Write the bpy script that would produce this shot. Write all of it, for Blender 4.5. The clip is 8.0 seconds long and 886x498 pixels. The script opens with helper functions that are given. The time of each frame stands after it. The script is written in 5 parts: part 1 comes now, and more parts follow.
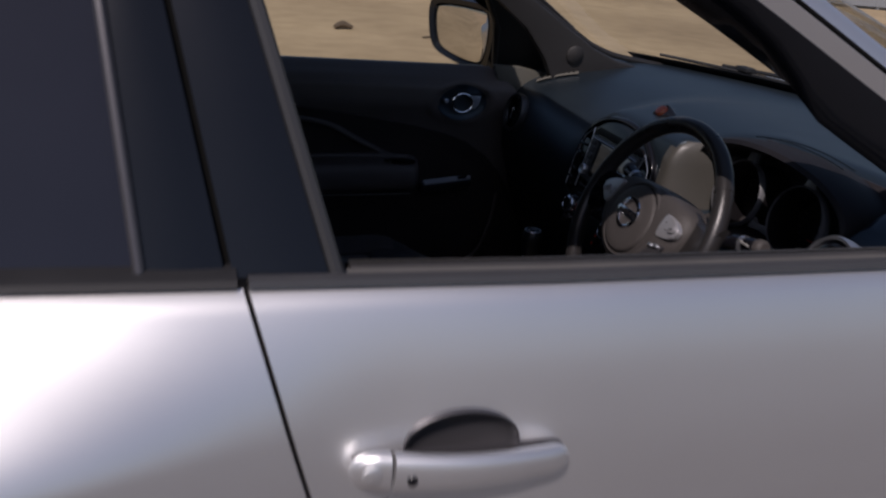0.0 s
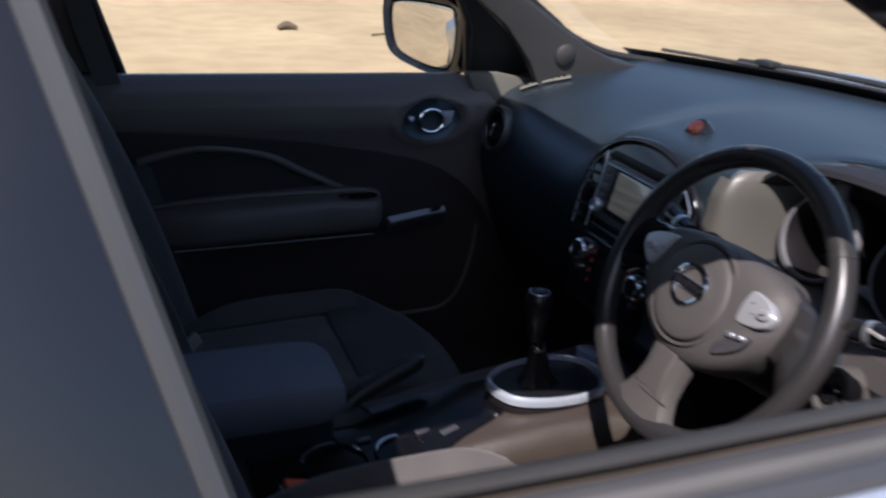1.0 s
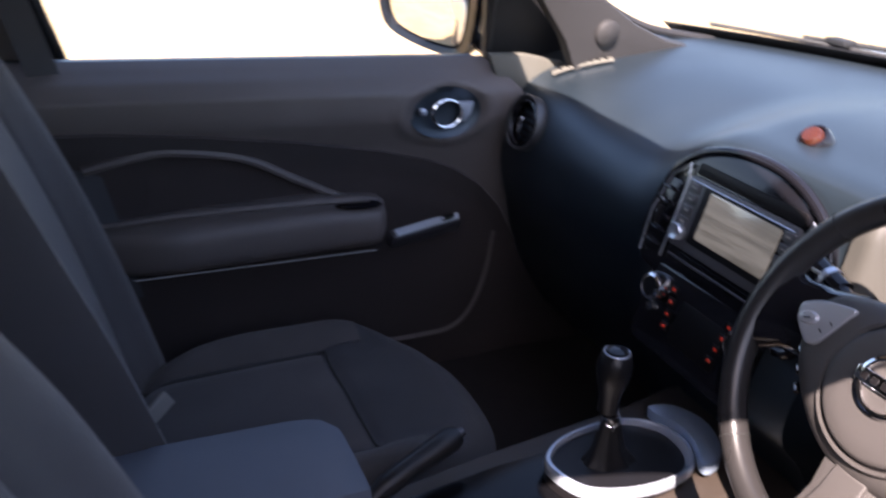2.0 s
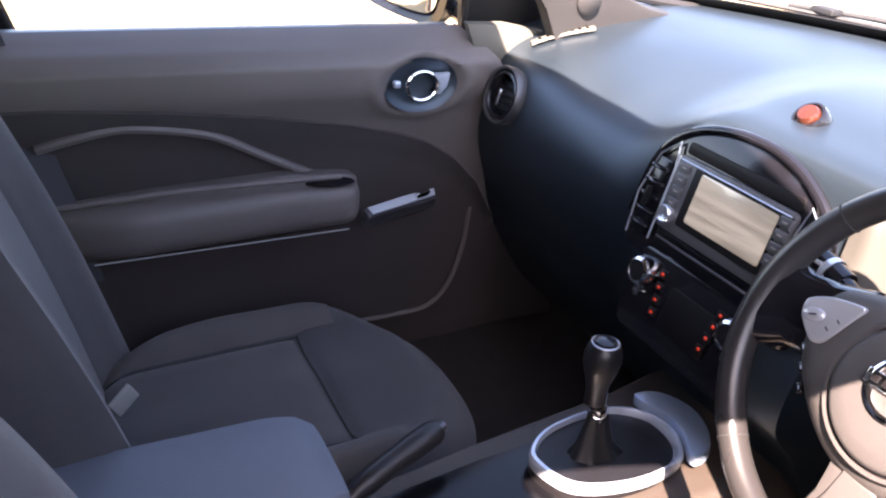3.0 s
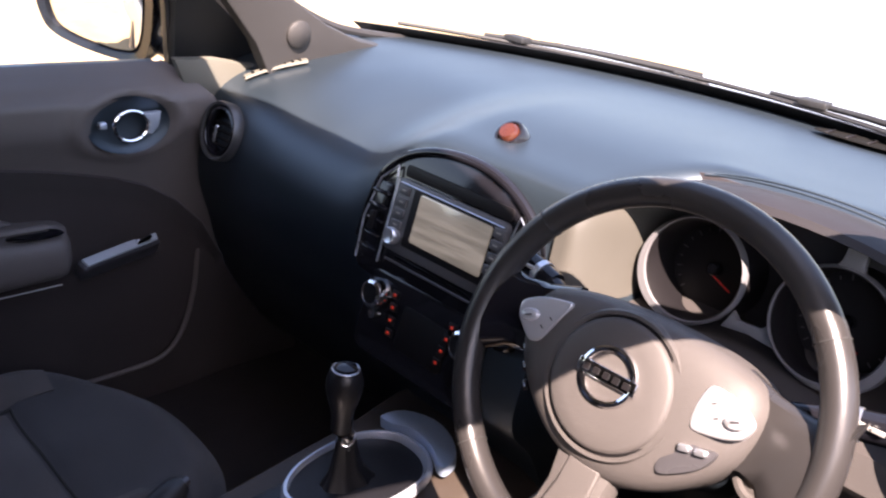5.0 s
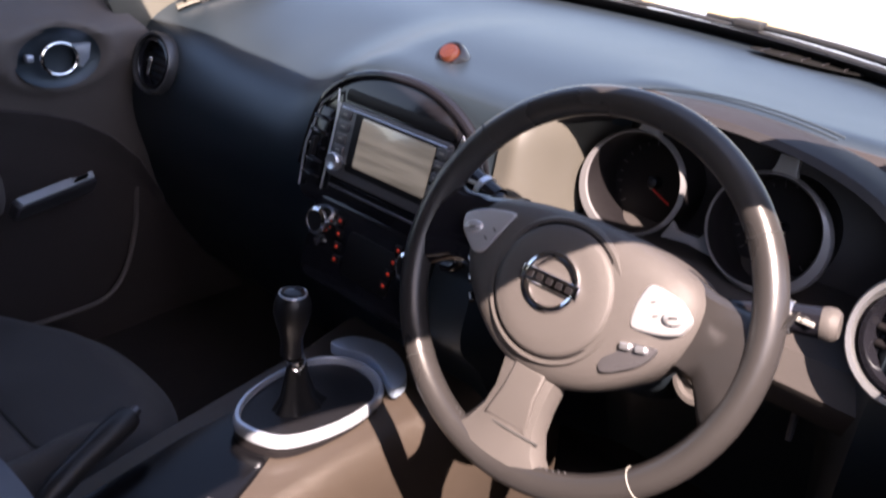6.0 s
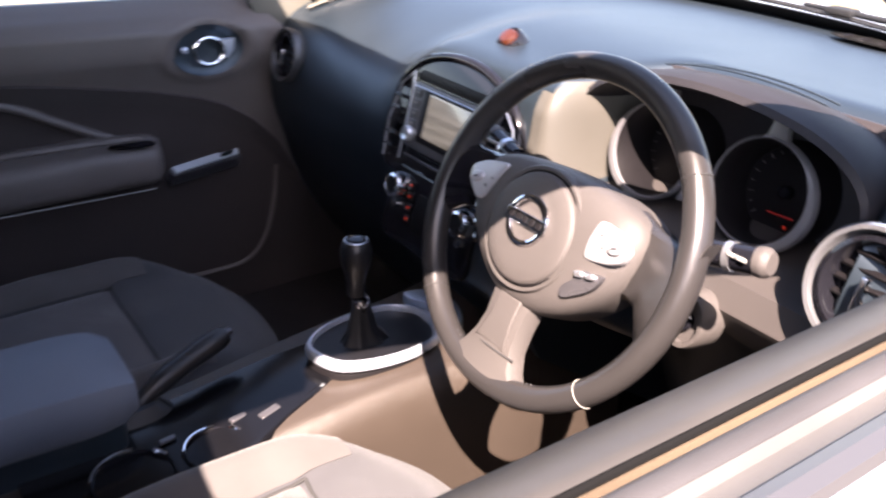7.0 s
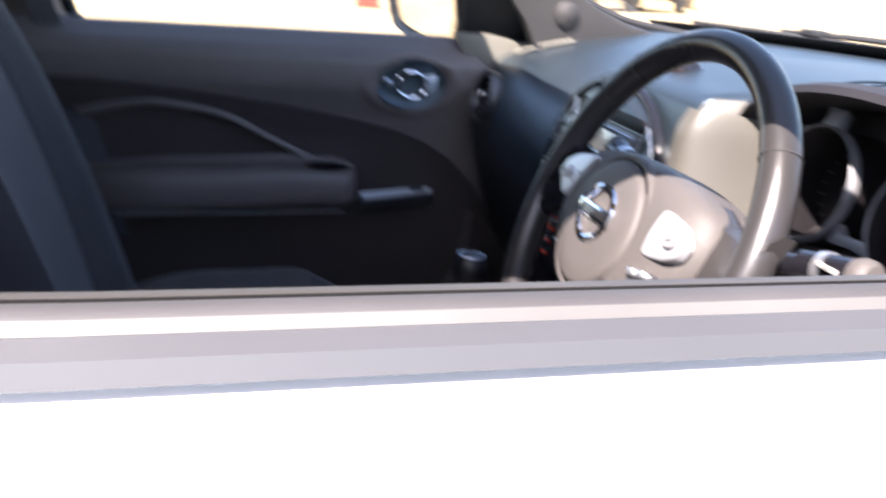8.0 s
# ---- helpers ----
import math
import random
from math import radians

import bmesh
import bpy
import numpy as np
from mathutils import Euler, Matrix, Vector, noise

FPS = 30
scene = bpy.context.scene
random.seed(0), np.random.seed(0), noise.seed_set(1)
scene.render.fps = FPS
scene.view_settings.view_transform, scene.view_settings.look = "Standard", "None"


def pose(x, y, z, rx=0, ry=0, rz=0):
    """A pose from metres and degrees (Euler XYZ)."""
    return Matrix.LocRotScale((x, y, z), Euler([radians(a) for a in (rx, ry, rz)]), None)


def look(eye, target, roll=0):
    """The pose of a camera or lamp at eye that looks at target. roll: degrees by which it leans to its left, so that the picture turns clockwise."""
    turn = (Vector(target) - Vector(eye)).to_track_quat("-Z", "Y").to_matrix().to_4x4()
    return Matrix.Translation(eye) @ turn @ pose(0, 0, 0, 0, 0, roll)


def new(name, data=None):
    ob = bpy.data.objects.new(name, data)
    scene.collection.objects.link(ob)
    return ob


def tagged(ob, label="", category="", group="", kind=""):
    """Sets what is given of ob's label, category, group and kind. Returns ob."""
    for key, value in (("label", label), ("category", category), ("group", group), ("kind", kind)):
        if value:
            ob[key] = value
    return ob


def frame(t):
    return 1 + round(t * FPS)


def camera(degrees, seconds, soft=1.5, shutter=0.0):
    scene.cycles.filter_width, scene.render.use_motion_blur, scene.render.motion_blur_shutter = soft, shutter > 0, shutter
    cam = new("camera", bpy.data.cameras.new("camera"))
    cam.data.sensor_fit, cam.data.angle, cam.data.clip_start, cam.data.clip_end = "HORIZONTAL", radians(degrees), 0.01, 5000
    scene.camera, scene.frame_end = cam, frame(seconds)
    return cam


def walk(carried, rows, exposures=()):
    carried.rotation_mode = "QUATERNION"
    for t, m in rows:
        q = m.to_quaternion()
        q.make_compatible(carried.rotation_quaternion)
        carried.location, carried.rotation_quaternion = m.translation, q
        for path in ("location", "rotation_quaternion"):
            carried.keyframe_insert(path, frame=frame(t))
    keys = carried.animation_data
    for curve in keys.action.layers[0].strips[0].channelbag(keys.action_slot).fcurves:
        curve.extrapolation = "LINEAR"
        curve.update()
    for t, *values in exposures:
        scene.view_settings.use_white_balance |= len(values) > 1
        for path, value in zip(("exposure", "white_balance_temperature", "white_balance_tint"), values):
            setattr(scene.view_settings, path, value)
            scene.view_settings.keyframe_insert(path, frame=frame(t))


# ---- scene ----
cam = camera(55.21, 8.0, soft=2.1, shutter=0.5)
ROWS = [
    (0.0, -0.719, -1.493, 1.378, 68.22, -5.67, -17.46),
    (0.3, -0.696, -1.334, 1.365, 68.87, -4.35, -19.75),
    (0.5, -0.683, -1.264, 1.350, 68.82, -4.7, -21.75),
    (0.6, -0.674, -1.223, 1.347, 68.31, -4.34, -22.62),
    (0.8, -0.650, -1.144, 1.317, 68.27, -5.78, -22.33),
    (1.0, -0.610, -1.074, 1.336, 68.14, -3.75, -21.19),
    (1.5, -0.586, -0.893, 1.341, 66.46, -4.47, -15.53),
    (2.0, -0.587, -0.726, 1.312, 65.63, -4.24, -23.96),
    (2.2, -0.576, -0.694, 1.313, 63.68, -3.69, -26.38),
    (3.3, -0.568, -0.658, 1.312, 63.28, -5.72, -26.36),
    (3.5, -0.558, -0.654, 1.310, 63.41, -6.04, -27.94),
    (4.0, -0.554, -0.662, 1.314, 65.69, -6.18, -34.58),
    (4.5, -0.561, -0.668, 1.304, 67.57, -6.78, -40.09),
    (4.7, -0.558, -0.669, 1.309, 67.58, -6.72, -42.09),
    (5.8, -0.560, -0.678, 1.287, 65.75, -6.48, -47.74),
    (6.0, -0.564, -0.685, 1.282, 64.24, -6.47, -48.23),
    (6.5, -0.549, -0.767, 1.278, 60.89, -4.51, -43.53),
    (7.0, -0.528, -0.927, 1.292, 64.09, -3.06, -35.22),
    (7.2, -0.517, -0.938, 1.251, 63.59, -5.27, -29.51),
    (7.4, -0.471, -0.941, 1.229, 63.60, -3.86, -24.91),
    (7.5, -0.463, -0.953, 1.222, 63.95, -4.4, -23.45),
    (7.6, -0.455, -0.970, 1.206, 63.96, -8.13, -23.80),
    (7.8, -0.392, -0.979, 1.172, 66.54, -8.58, -20.92),
    (8.0, -0.307, -0.994, 1.152, 70.81, -4.25, -13.85),
]
EXPOSURE = [(0.0, -0.7, 6300, 22), (0.6, -0.6, 6250, 21), (1.0, 0.9, 6050, 17), (1.5, 1.9, 6550, 25), (2.0, 2.55, 6750, 25), (2.5, 3.1, 7000, 26), (3.3, 3.95, 7450, 28), (4.0, 3.75, 7400, 27), (4.7, 3.15, 7300, 27), (5.8, 2.6, 7250, 27), (6.1, 2.6, 7250, 27), (6.5, 2.8, 7400, 28), (7.0, 3.05, 7300, 26), (7.5, 3.2, 7100, 23), (8.0, 2.75, 6500, 19)]
walk(cam, [(t, pose(x, y, z, rx, ry, rz)) for t, x, y, z, rx, ry, rz in ROWS], EXPOSURE)

# ---- daylight: clear sky, sun behind the car's driver side ----
SUN_WAY = Vector((0.52, 0.73, -1.0)).normalized()
world = bpy.data.worlds.new("sky")
scene.world = world
world.use_nodes = True
_wn = world.node_tree.nodes
_sky = _wn.new("ShaderNodeTexSky")
_sky.sky_type, _sky.sun_disc = "NISHITA", False
_sky.sun_elevation = math.asin(-SUN_WAY.z)
_sky.sun_rotation = math.atan2(-SUN_WAY.x, -SUN_WAY.y)
world.node_tree.links.new(_sky.outputs[0], _wn["Background"].inputs[0])
_wn["Background"].inputs[1].default_value = 0.088
sun_data = bpy.data.lights.new("sun", "SUN")
sun_data.energy, sun_data.angle, sun_data.color = 4.5, radians(0.53), (1.0, 0.92, 0.83)
sun = new("sun", sun_data)
sun.matrix_world = look((-6, -7, 9), Vector((-6, -7, 9)) + SUN_WAY)


# ---- materials ----
def material(name, color, rough=0.5, metal=0.0, grain=0.0, grain_size=400.0, vary=0.12, vary_size=6.0, rough_vary=0.08, coat=0.0, spec=0.5, tint=None, sheen=0.0):
    m = bpy.data.materials.new(name)
    m.use_nodes = True
    n, l = m.node_tree.nodes, m.node_tree.links
    b = n["Principled BSDF"]
    b.inputs["Roughness"].default_value = rough
    b.inputs["Metallic"].default_value = metal
    b.inputs["Coat Weight"].default_value = coat
    b.inputs["Coat Roughness"].default_value = 0.06
    b.inputs["Specular IOR Level"].default_value = spec
    b.inputs["Sheen Weight"].default_value = sheen
    co = n.new("ShaderNodeTexCoord")
    big = n.new("ShaderNodeTexNoise")
    big.inputs["Scale"].default_value, big.inputs["Detail"].default_value = vary_size, 6
    l.new(co.outputs["Object"], big.inputs["Vector"])
    mix = n.new("ShaderNodeMix")
    mix.data_type = "RGBA"
    dark = tint or tuple(c * (1 - 2 * vary) for c in color)
    mix.inputs[6].default_value, mix.inputs[7].default_value = (*dark, 1), (*(c * (1 + vary) for c in color), 1)
    l.new(big.outputs["Fac"], mix.inputs[0])
    l.new(mix.outputs[2], b.inputs["Base Color"])
    if rough_vary:
        r = n.new("ShaderNodeMapRange")
        r.inputs[3].default_value, r.inputs[4].default_value = max(0.02, rough - rough_vary), min(1, rough + rough_vary)
        l.new(big.outputs["Fac"], r.inputs[0])
        l.new(r.outputs[0], b.inputs["Roughness"])
    if grain:
        fine = n.new("ShaderNodeTexNoise")
        fine.inputs["Scale"].default_value, fine.inputs["Detail"].default_value = grain_size, 3
        l.new(co.outputs["Object"], fine.inputs["Vector"])
        bump = n.new("ShaderNodeBump")
        bump.inputs["Strength"].default_value, bump.inputs["Distance"].default_value = grain, 0.001
        l.new(fine.outputs["Fac"], bump.inputs["Height"])
        l.new(bump.outputs[0], b.inputs["Normal"])
    return m


def glass_material(name, color, gloss):
    m = bpy.data.materials.new(name)
    m.use_nodes = True
    n, l = m.node_tree.nodes, m.node_tree.links
    n.remove(n["Principled BSDF"])
    t, g, mix, lw = n.new("ShaderNodeBsdfTransparent"), n.new("ShaderNodeBsdfGlossy"), n.new("ShaderNodeMixShader"), n.new("ShaderNodeLayerWeight")
    t.inputs[0].default_value = (*color, 1)
    g.inputs["Roughness"].default_value = gloss
    p, s = n.new("ShaderNodeMath"), n.new("ShaderNodeMath")
    p.operation, s.operation = "POWER", "MULTIPLY_ADD"
    p.inputs[1].default_value = 5
    s.inputs[1].default_value, s.inputs[2].default_value = 0.9, 0.06
    l.new(lw.outputs["Facing"], p.inputs[0])
    l.new(p.outputs[0], s.inputs[0])
    l.new(s.outputs[0], mix.inputs[0])
    l.new(t.outputs[0], mix.inputs[1])
    l.new(g.outputs[0], mix.inputs[2])
    l.new(mix.outputs[0], n["Material Output"].inputs["Surface"])
    return m


def glow_material(name, color, strength, dark=None):
    m = material(name, dark or color, 0.15, vary=0.02)
    b = m.node_tree.nodes["Principled BSDF"]
    b.inputs["Emission Color"].default_value = (*color, 1)
    b.inputs["Emission Strength"].default_value = strength
    return m


SILVER = material("silver metallic paint", (0.9, 0.9, 0.9), 0.37, 0.88, 0.05, 2500, 0.03, 3, 0.03, coat=0.1)
BLACK_TRIM = material("satin black pillar film", (0.007, 0.008, 0.011), 0.17, 0, 0.02, 900, 0.1, rough_vary=0.05, spec=0.5)
STRIP = material("grey-black window strip", (0.036, 0.037, 0.04), 0.5, 0, 0.05, 900, 0.1)
RUBBER = material("black rubber seal", (0.022, 0.022, 0.024), 0.62, 0, 0.3, 500, 0.25, 14)
SILL = material("weathered grey sill plastic", (0.046, 0.043, 0.04), 0.5, 0, 0.05, 1500, 0.15, 10)
# bluish base and specular tint put extra sky reflection into the dash colour
DASH = material("soft grained dash plastic", (0.0125, 0.0195, 0.0265), 0.42, 0, 0.08, 1200, 0.2, 3.2, 0.1, spec=1.0)
DASH.node_tree.nodes["Principled BSDF"].inputs["Specular Tint"].default_value = (0.74, 0.88, 1.0, 1)
DOORTRIM = material("charcoal door leatherette", (0.14, 0.119, 0.11), 0.5, 0, 0.3, 900, 0.12, 7)
INSERT = material("black woven door insert", (0.044, 0.032, 0.03), 0.85, 0, 0.6, 1200, 0.2, 8, sheen=0.2)
GLOSS = material("piano black lacquer", (0.009, 0.009, 0.012), 0.12, 0, 0, vary=0.1, rough_vary=0.03, coat=0.2, spec=0.4)
HUB = material("grey airbag plastic", (0.076, 0.069, 0.066), 0.46, 0, 0.5, 1100, 0.1, 8, spec=0.3)
RIM = material("black wheel leather", (0.029, 0.027, 0.027), 0.29, 0, 0.15, 1100, 0.15, 10)
THREAD = material("pale stitching", (0.32, 0.31, 0.29), 0.8)
SATIN = material("satin silver trim", (0.74, 0.76, 0.8), 0.3, 0.9, 0.05, 1500, 0.05, 8, 0.05)
RING = material("brushed silver ring paint", (0.6, 0.66, 0.75), 0.26, 0.55, 0.03, 1500, 0.04, 8, 0.05)
# the gate flange's sky reflection is put into the blue base colour
FLANGE = material("satin panel tinted for sky reflection", (0.4, 0.5, 0.64), 0.32, 0.5, vary=0.05)
CHROME = material("bright chrome", (0.82, 0.82, 0.84), 0.08, 1.0, vary=0.02, rough_vary=0.03)
FABRIC = material("dark brown-grey seat cloth", (0.058, 0.052, 0.055), 0.95, 0, 0.9, 1400, 0.18, 9, sheen=0.35)
BOLSTER = material("woven grey bolster cloth", (0.088, 0.08, 0.078), 0.92, 0, 0.9, 900, 0.2, 12, sheen=0.15)
FABRIC_SIDE = material("smooth grey seat cloth", (0.053, 0.054, 0.06), 0.9, 0, 0.9, 1400, 0.18, 9, sheen=0.15)
ARMREST = material("blue-grey armrest leatherette", (0.135, 0.155, 0.19), 0.55, 0, 0.5, 800, 0.12, 8)
CONSOLE = material("brown-grey console plastic", (0.043, 0.033, 0.0265), 0.34, 0, 0.5, 900, 0.12, 7)
CARPET = material("black carpet", (0.026, 0.021, 0.022), 0.98, 0, 1, 900, 0.3, 20)
LEATHER = material("black gaiter leather", (0.016, 0.016, 0.018), 0.42, 0, 0.3, 500, 0.2, 12)
SCREEN = glow_material("pale lit screen", (0.74, 0.7, 0.58), 0.04, (0.14, 0.14, 0.125))
SCREEN.node_tree.nodes["Principled BSDF"].inputs["Specular IOR Level"].default_value = 1.0
SCREEN.node_tree.nodes["Principled BSDF"].inputs["Coat Weight"].default_value = 1.0
_sn, _sl = SCREEN.node_tree.nodes, SCREEN.node_tree.links
_sco, _smap, _snz, _srp = _sn.new("ShaderNodeTexCoord"), _sn.new("ShaderNodeMapping"), _sn.new("ShaderNodeTexNoise"), _sn.new("ShaderNodeValToRGB")
_smap.inputs["Scale"].default_value = (6, 6, 90)
_snz.inputs["Scale"].default_value, _snz.inputs["Detail"].default_value = 1.6, 3
_srp.color_ramp.elements[0].color, _srp.color_ramp.elements[0].position = (0.42, 0.4, 0.33, 1), 0.36
_srp.color_ramp.elements[1].color, _srp.color_ramp.elements[1].position = (0.85, 0.82, 0.72, 1), 0.62
_sl.new(_sco.outputs["Object"], _smap.inputs[0])
_sl.new(_smap.outputs[0], _snz.inputs["Vector"])
_sl.new(_snz.outputs["Fac"], _srp.inputs[0])
_sl.new(_srp.outputs[0], _sn["Principled BSDF"].inputs["Emission Color"])
DIAL = material("black dial face", (0.008, 0.007, 0.008), 0.5, vary=0.2, spec=0.25)
NEEDLE = glow_material("red needle", (0.8, 0.06, 0.05), 0.008, (0.2, 0.02, 0.02))
RED_GLOW = glow_material("red button glow", (0.8, 0.06, 0.03), 0.022)
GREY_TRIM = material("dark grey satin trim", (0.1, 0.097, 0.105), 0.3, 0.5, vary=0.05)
MOULDING = material("satin black moulding", (0.05, 0.05, 0.053), 0.36, 0, 0, 1200, 0.08, 9, spec=0.9)
SLOT = material("black flocked slot", (0.006, 0.006, 0.006), 0.95, 0, 0.3, 600, spec=0.1)
SLOT_SEAL = material("faded tan flock seal", (0.11, 0.078, 0.05), 0.9, 0, 0.5, 700, 0.2, 12)
GAITER = material("black soft gaiter", (0.009, 0.009, 0.011), 0.4, 0, 0.4, 300, 0.2, 12)
BEZEL = material("satin grey bezel", (0.26, 0.26, 0.275), 0.36, 0.5, 0, vary=0.06)
LIGHT_TRIM = material("light silver-grey trim paint", (0.5, 0.54, 0.58), 0.34, 0.1, 0, vary=0.05)
PLATE = material("gloss black plate for console shade", (0.004, 0.004, 0.005), 0.2, 0, 0, vary=0.15, rough_vary=0.06, spec=0.35)
FRIT = material("black ceramic screen border", (0.01, 0.01, 0.011), 0.3, 0, 0, vary=0.1)
DARK_THREAD = material("dark seam thread", (0.03, 0.03, 0.03), 0.8)
UNIT = material("mid grey satin fascia", (0.11, 0.11, 0.115), 0.35, 0.2, vary=0.06)
FACIA = material("dark grey facia plastic", (0.034, 0.03, 0.033), 0.5, 0, 0.2, 900, 0.12, 9)
HOOD = material("matt black hood plastic", (0.016, 0.015, 0.018), 0.62, 0, 0.25, 1000, 0.2, 9, spec=0.3)
KNEE = material("brown-grey knee panel plastic", (0.05, 0.044, 0.042), 0.5, 0, 0.3, 900, 0.12, 8)
CHEEK = material("grey moulded cheek", (0.075, 0.071, 0.062), 0.4, 0, 0.08, 1000, 0.1, 8)
SEAL_GREY = material("faded grey rubber seal", (0.046, 0.044, 0.045), 0.6, 0, 0.2, 900, 0.2, 10)
GROOVE = material("bleached grey seal groove", (0.09, 0.087, 0.083), 0.5, 0, 0.1, 900, 0.12, 10)
CREAM = material("pale grey side trim", (0.13, 0.125, 0.105), 0.42, 0, 0.05, 900, 0.08, 8)
POD = material("silver pod plastic", (0.56, 0.56, 0.58), 0.34, 0.6, vary=0.05)
HAZARD = material("red-orange hazard plastic", (0.07, 0.018, 0.008), 0.18, 0, 0, vary=0.3, vary_size=60, coat=0.5)
BUCKLE = material("orange-red buckle button", (0.75, 0.11, 0.04), 0.4)
WEBBING = material("grey belt webbing", (0.06, 0.06, 0.065), 0.8, 0, 0.8, 900)
GLASS = glass_material("clear window glass", (0.93, 0.96, 0.95), 0.0)
DARK_GLASS = material("dark privacy glass", (0.018, 0.019, 0.028), 0.06, 0, 0, vary=0.1, rough_vary=0.02)
MIRROR = material("mirror silvering", (0.62, 0.61, 0.6), 0.02, 1.0, vary=0.01, rough_vary=0)
HEADLINER = material("mid grey headliner", (0.2, 0.195, 0.19), 0.95, 0, 0.5, 600, 0.06)
PILLAR_TRIM = material("grey pillar trim", (0.026, 0.025, 0.0255), 0.6, 0, 0.4, 800, 0.1, 7)


# ---- mesh helpers ----
def finish(name, bm, mat, parent=None, label="", angle=40, m=None):
    if m is not None:
        bm.transform(m)
    bmesh.ops.remove_doubles(bm, verts=bm.verts, dist=1e-5)
    bmesh.ops.recalc_face_normals(bm, faces=bm.faces)
    me = bpy.data.meshes.new(name)
    for face in bm.faces:
        face.smooth = True
    bm.to_mesh(me)
    bm.free()
    me.materials.append(mat)
    me.set_sharp_from_angle(angle=radians(angle))
    ob = new(name, me)
    if parent is not None:
        ob.parent = parent
    if label:
        ob["label"] = label
    return ob


part = finish


def thing(name, label, category, group="", kind=""):
    return tagged(new(name), label, category, group, kind)


def sheet(rows, closed=False, thick=0.0, wrap=False):
    """A skin over rows of points; wrap joins each row's ends, closed the first and last rows."""
    bm = bmesh.new()
    vs = [[bm.verts.new(p) for p in r] for r in rows]
    nr, nc = len(vs), len(vs[0])
    for i in range(nr if closed else nr - 1):
        for j in range(nc if wrap else nc - 1):
            a, b = vs[i], vs[(i + 1) % nr]
            bm.faces.new((a[j], a[(j + 1) % nc], b[(j + 1) % nc], b[j]))
    if thick:
        bmesh.ops.recalc_face_normals(bm, faces=bm.faces)
        bmesh.ops.solidify(bm, geom=bm.faces[:], thickness=thick)
    return bm


def cap_rows(rows):
    """A closed skin over rows that are rings, with both ends filled."""
    bm = sheet(rows, wrap=True)
    bm.verts.ensure_lookup_table()
    n = len(rows[0])
    bm.faces.new(bm.verts[:n])
    bm.faces.new(bm.verts[len(bm.verts) - n:])
    return bm


def smooth_line(pts, k=6, closed=False):
    """Catmull-Rom through the points."""
    P = [Vector(p) for p in pts]
    n = len(P)
    out = []
    for i in range(n if closed else n - 1):
        g = (lambda q: P[q % n]) if closed else (lambda q: P[min(max(q, 0), n - 1)])
        a, b, c, d = g(i - 1), g(i), g(i + 1), g(i + 2)
        for s in range(k):
            t = s / k
            out.append(0.5 * ((2 * b) + (c - a) * t + (2 * a - 5 * b + 4 * c - d) * t * t + (3 * b - a - 3 * c + d) * t ** 3))
    if not closed:
        out.append(P[-1])
    return out


def tube(pts, r, closed=False, n=10, squash=1.0, up=(0, 0, 1)):
    P = [Vector(p) for p in pts]
    rs = r if isinstance(r, (list, tuple)) else [r] * len(P)
    rows = []
    for i, p in enumerate(P):
        a = P[i - 1] if (i or closed) else p
        b = P[(i + 1) % len(P)] if (i < len(P) - 1 or closed) else p
        t = (b - a).normalized()
        u = t.cross(Vector(up))
        if u.length < 1e-4:
            u = t.cross(Vector((1, 0, 0)))
        u.normalize()
        v = u.cross(t).normalized()
        rows.append([p + rs[i] * (math.cos(q) * u + squash * math.sin(q) * v) for q in (2 * math.pi * k / n for k in range(n))])
    return sheet(rows, closed=True, wrap=True) if closed else cap_rows(rows)


def slab(outline, thick, bevel=0.003, m=None, seg=2):
    """An outline in local x, y, raised to z = thick, with a rounded front edge."""
    bm = bmesh.new()
    vs = [bm.verts.new((p[0], p[1], 0)) for p in outline]
    face = bm.faces.new(vs)
    bm.normal_update()
    if face.normal.z < 0:
        face.normal_flip()
    top = bmesh.ops.extrude_face_region(bm, geom=[face])
    tv = [g for g in top["geom"] if isinstance(g, bmesh.types.BMVert)]
    bmesh.ops.translate(bm, verts=tv, vec=(0, 0, thick))
    if bevel:
        es = [e for e in bm.edges if all(abs(v.co.z - thick) < 1e-6 for v in e.verts)]
        bmesh.ops.bevel(bm, geom=es, offset=bevel, segments=seg, profile=0.6, affect="EDGES", clamp_overlap=True)
    if m is not None:
        bm.transform(m)
    return bm


def block(sx, sy, sz, bevel, m=None, seg=3):
    bm = bmesh.new()
    bmesh.ops.create_cube(bm, size=1)
    bmesh.ops.scale(bm, vec=(sx, sy, sz), verts=bm.verts)
    if bevel:
        bmesh.ops.bevel(bm, geom=bm.edges[:], offset=bevel, segments=seg, profile=0.6, affect="EDGES", clamp_overlap=True)
    if m is not None:
        bm.transform(m)
    return bm


def lathe(profile, m=None, n=36, sx=1.0, sy=1.0):
    """Radius, height pairs turned about local z."""
    rows = [[Vector((max(r, 1e-4) * math.cos(a) * sx, max(r, 1e-4) * math.sin(a) * sy, h)) for a in (2 * math.pi * k / n for k in range(n))] for r, h in profile]
    bm = cap_rows(rows)
    if m is not None:
        bm.transform(m)
    return bm


def axes(origin, x, y, z):
    m = Matrix.Identity(4)
    for i, a in enumerate((x, y, z)):
        m.col[i][:3] = Vector(a)
    m.translation = Vector(origin)
    return m


def lerp(a, b, t):
    return a + (b - a) * t


def ease(a, b, v):
    t = min(1, max(0, (v - a) / (b - a)))
    return t * t * (3 - 2 * t)


def along(table, v):
    """Piecewise linear look-up in pairs."""
    for (a, p), (b, q) in zip(table, table[1:]):
        if v <= b:
            return lerp(p, q, min(1, max(0, (v - a) / (b - a))))
    return table[-1][1]


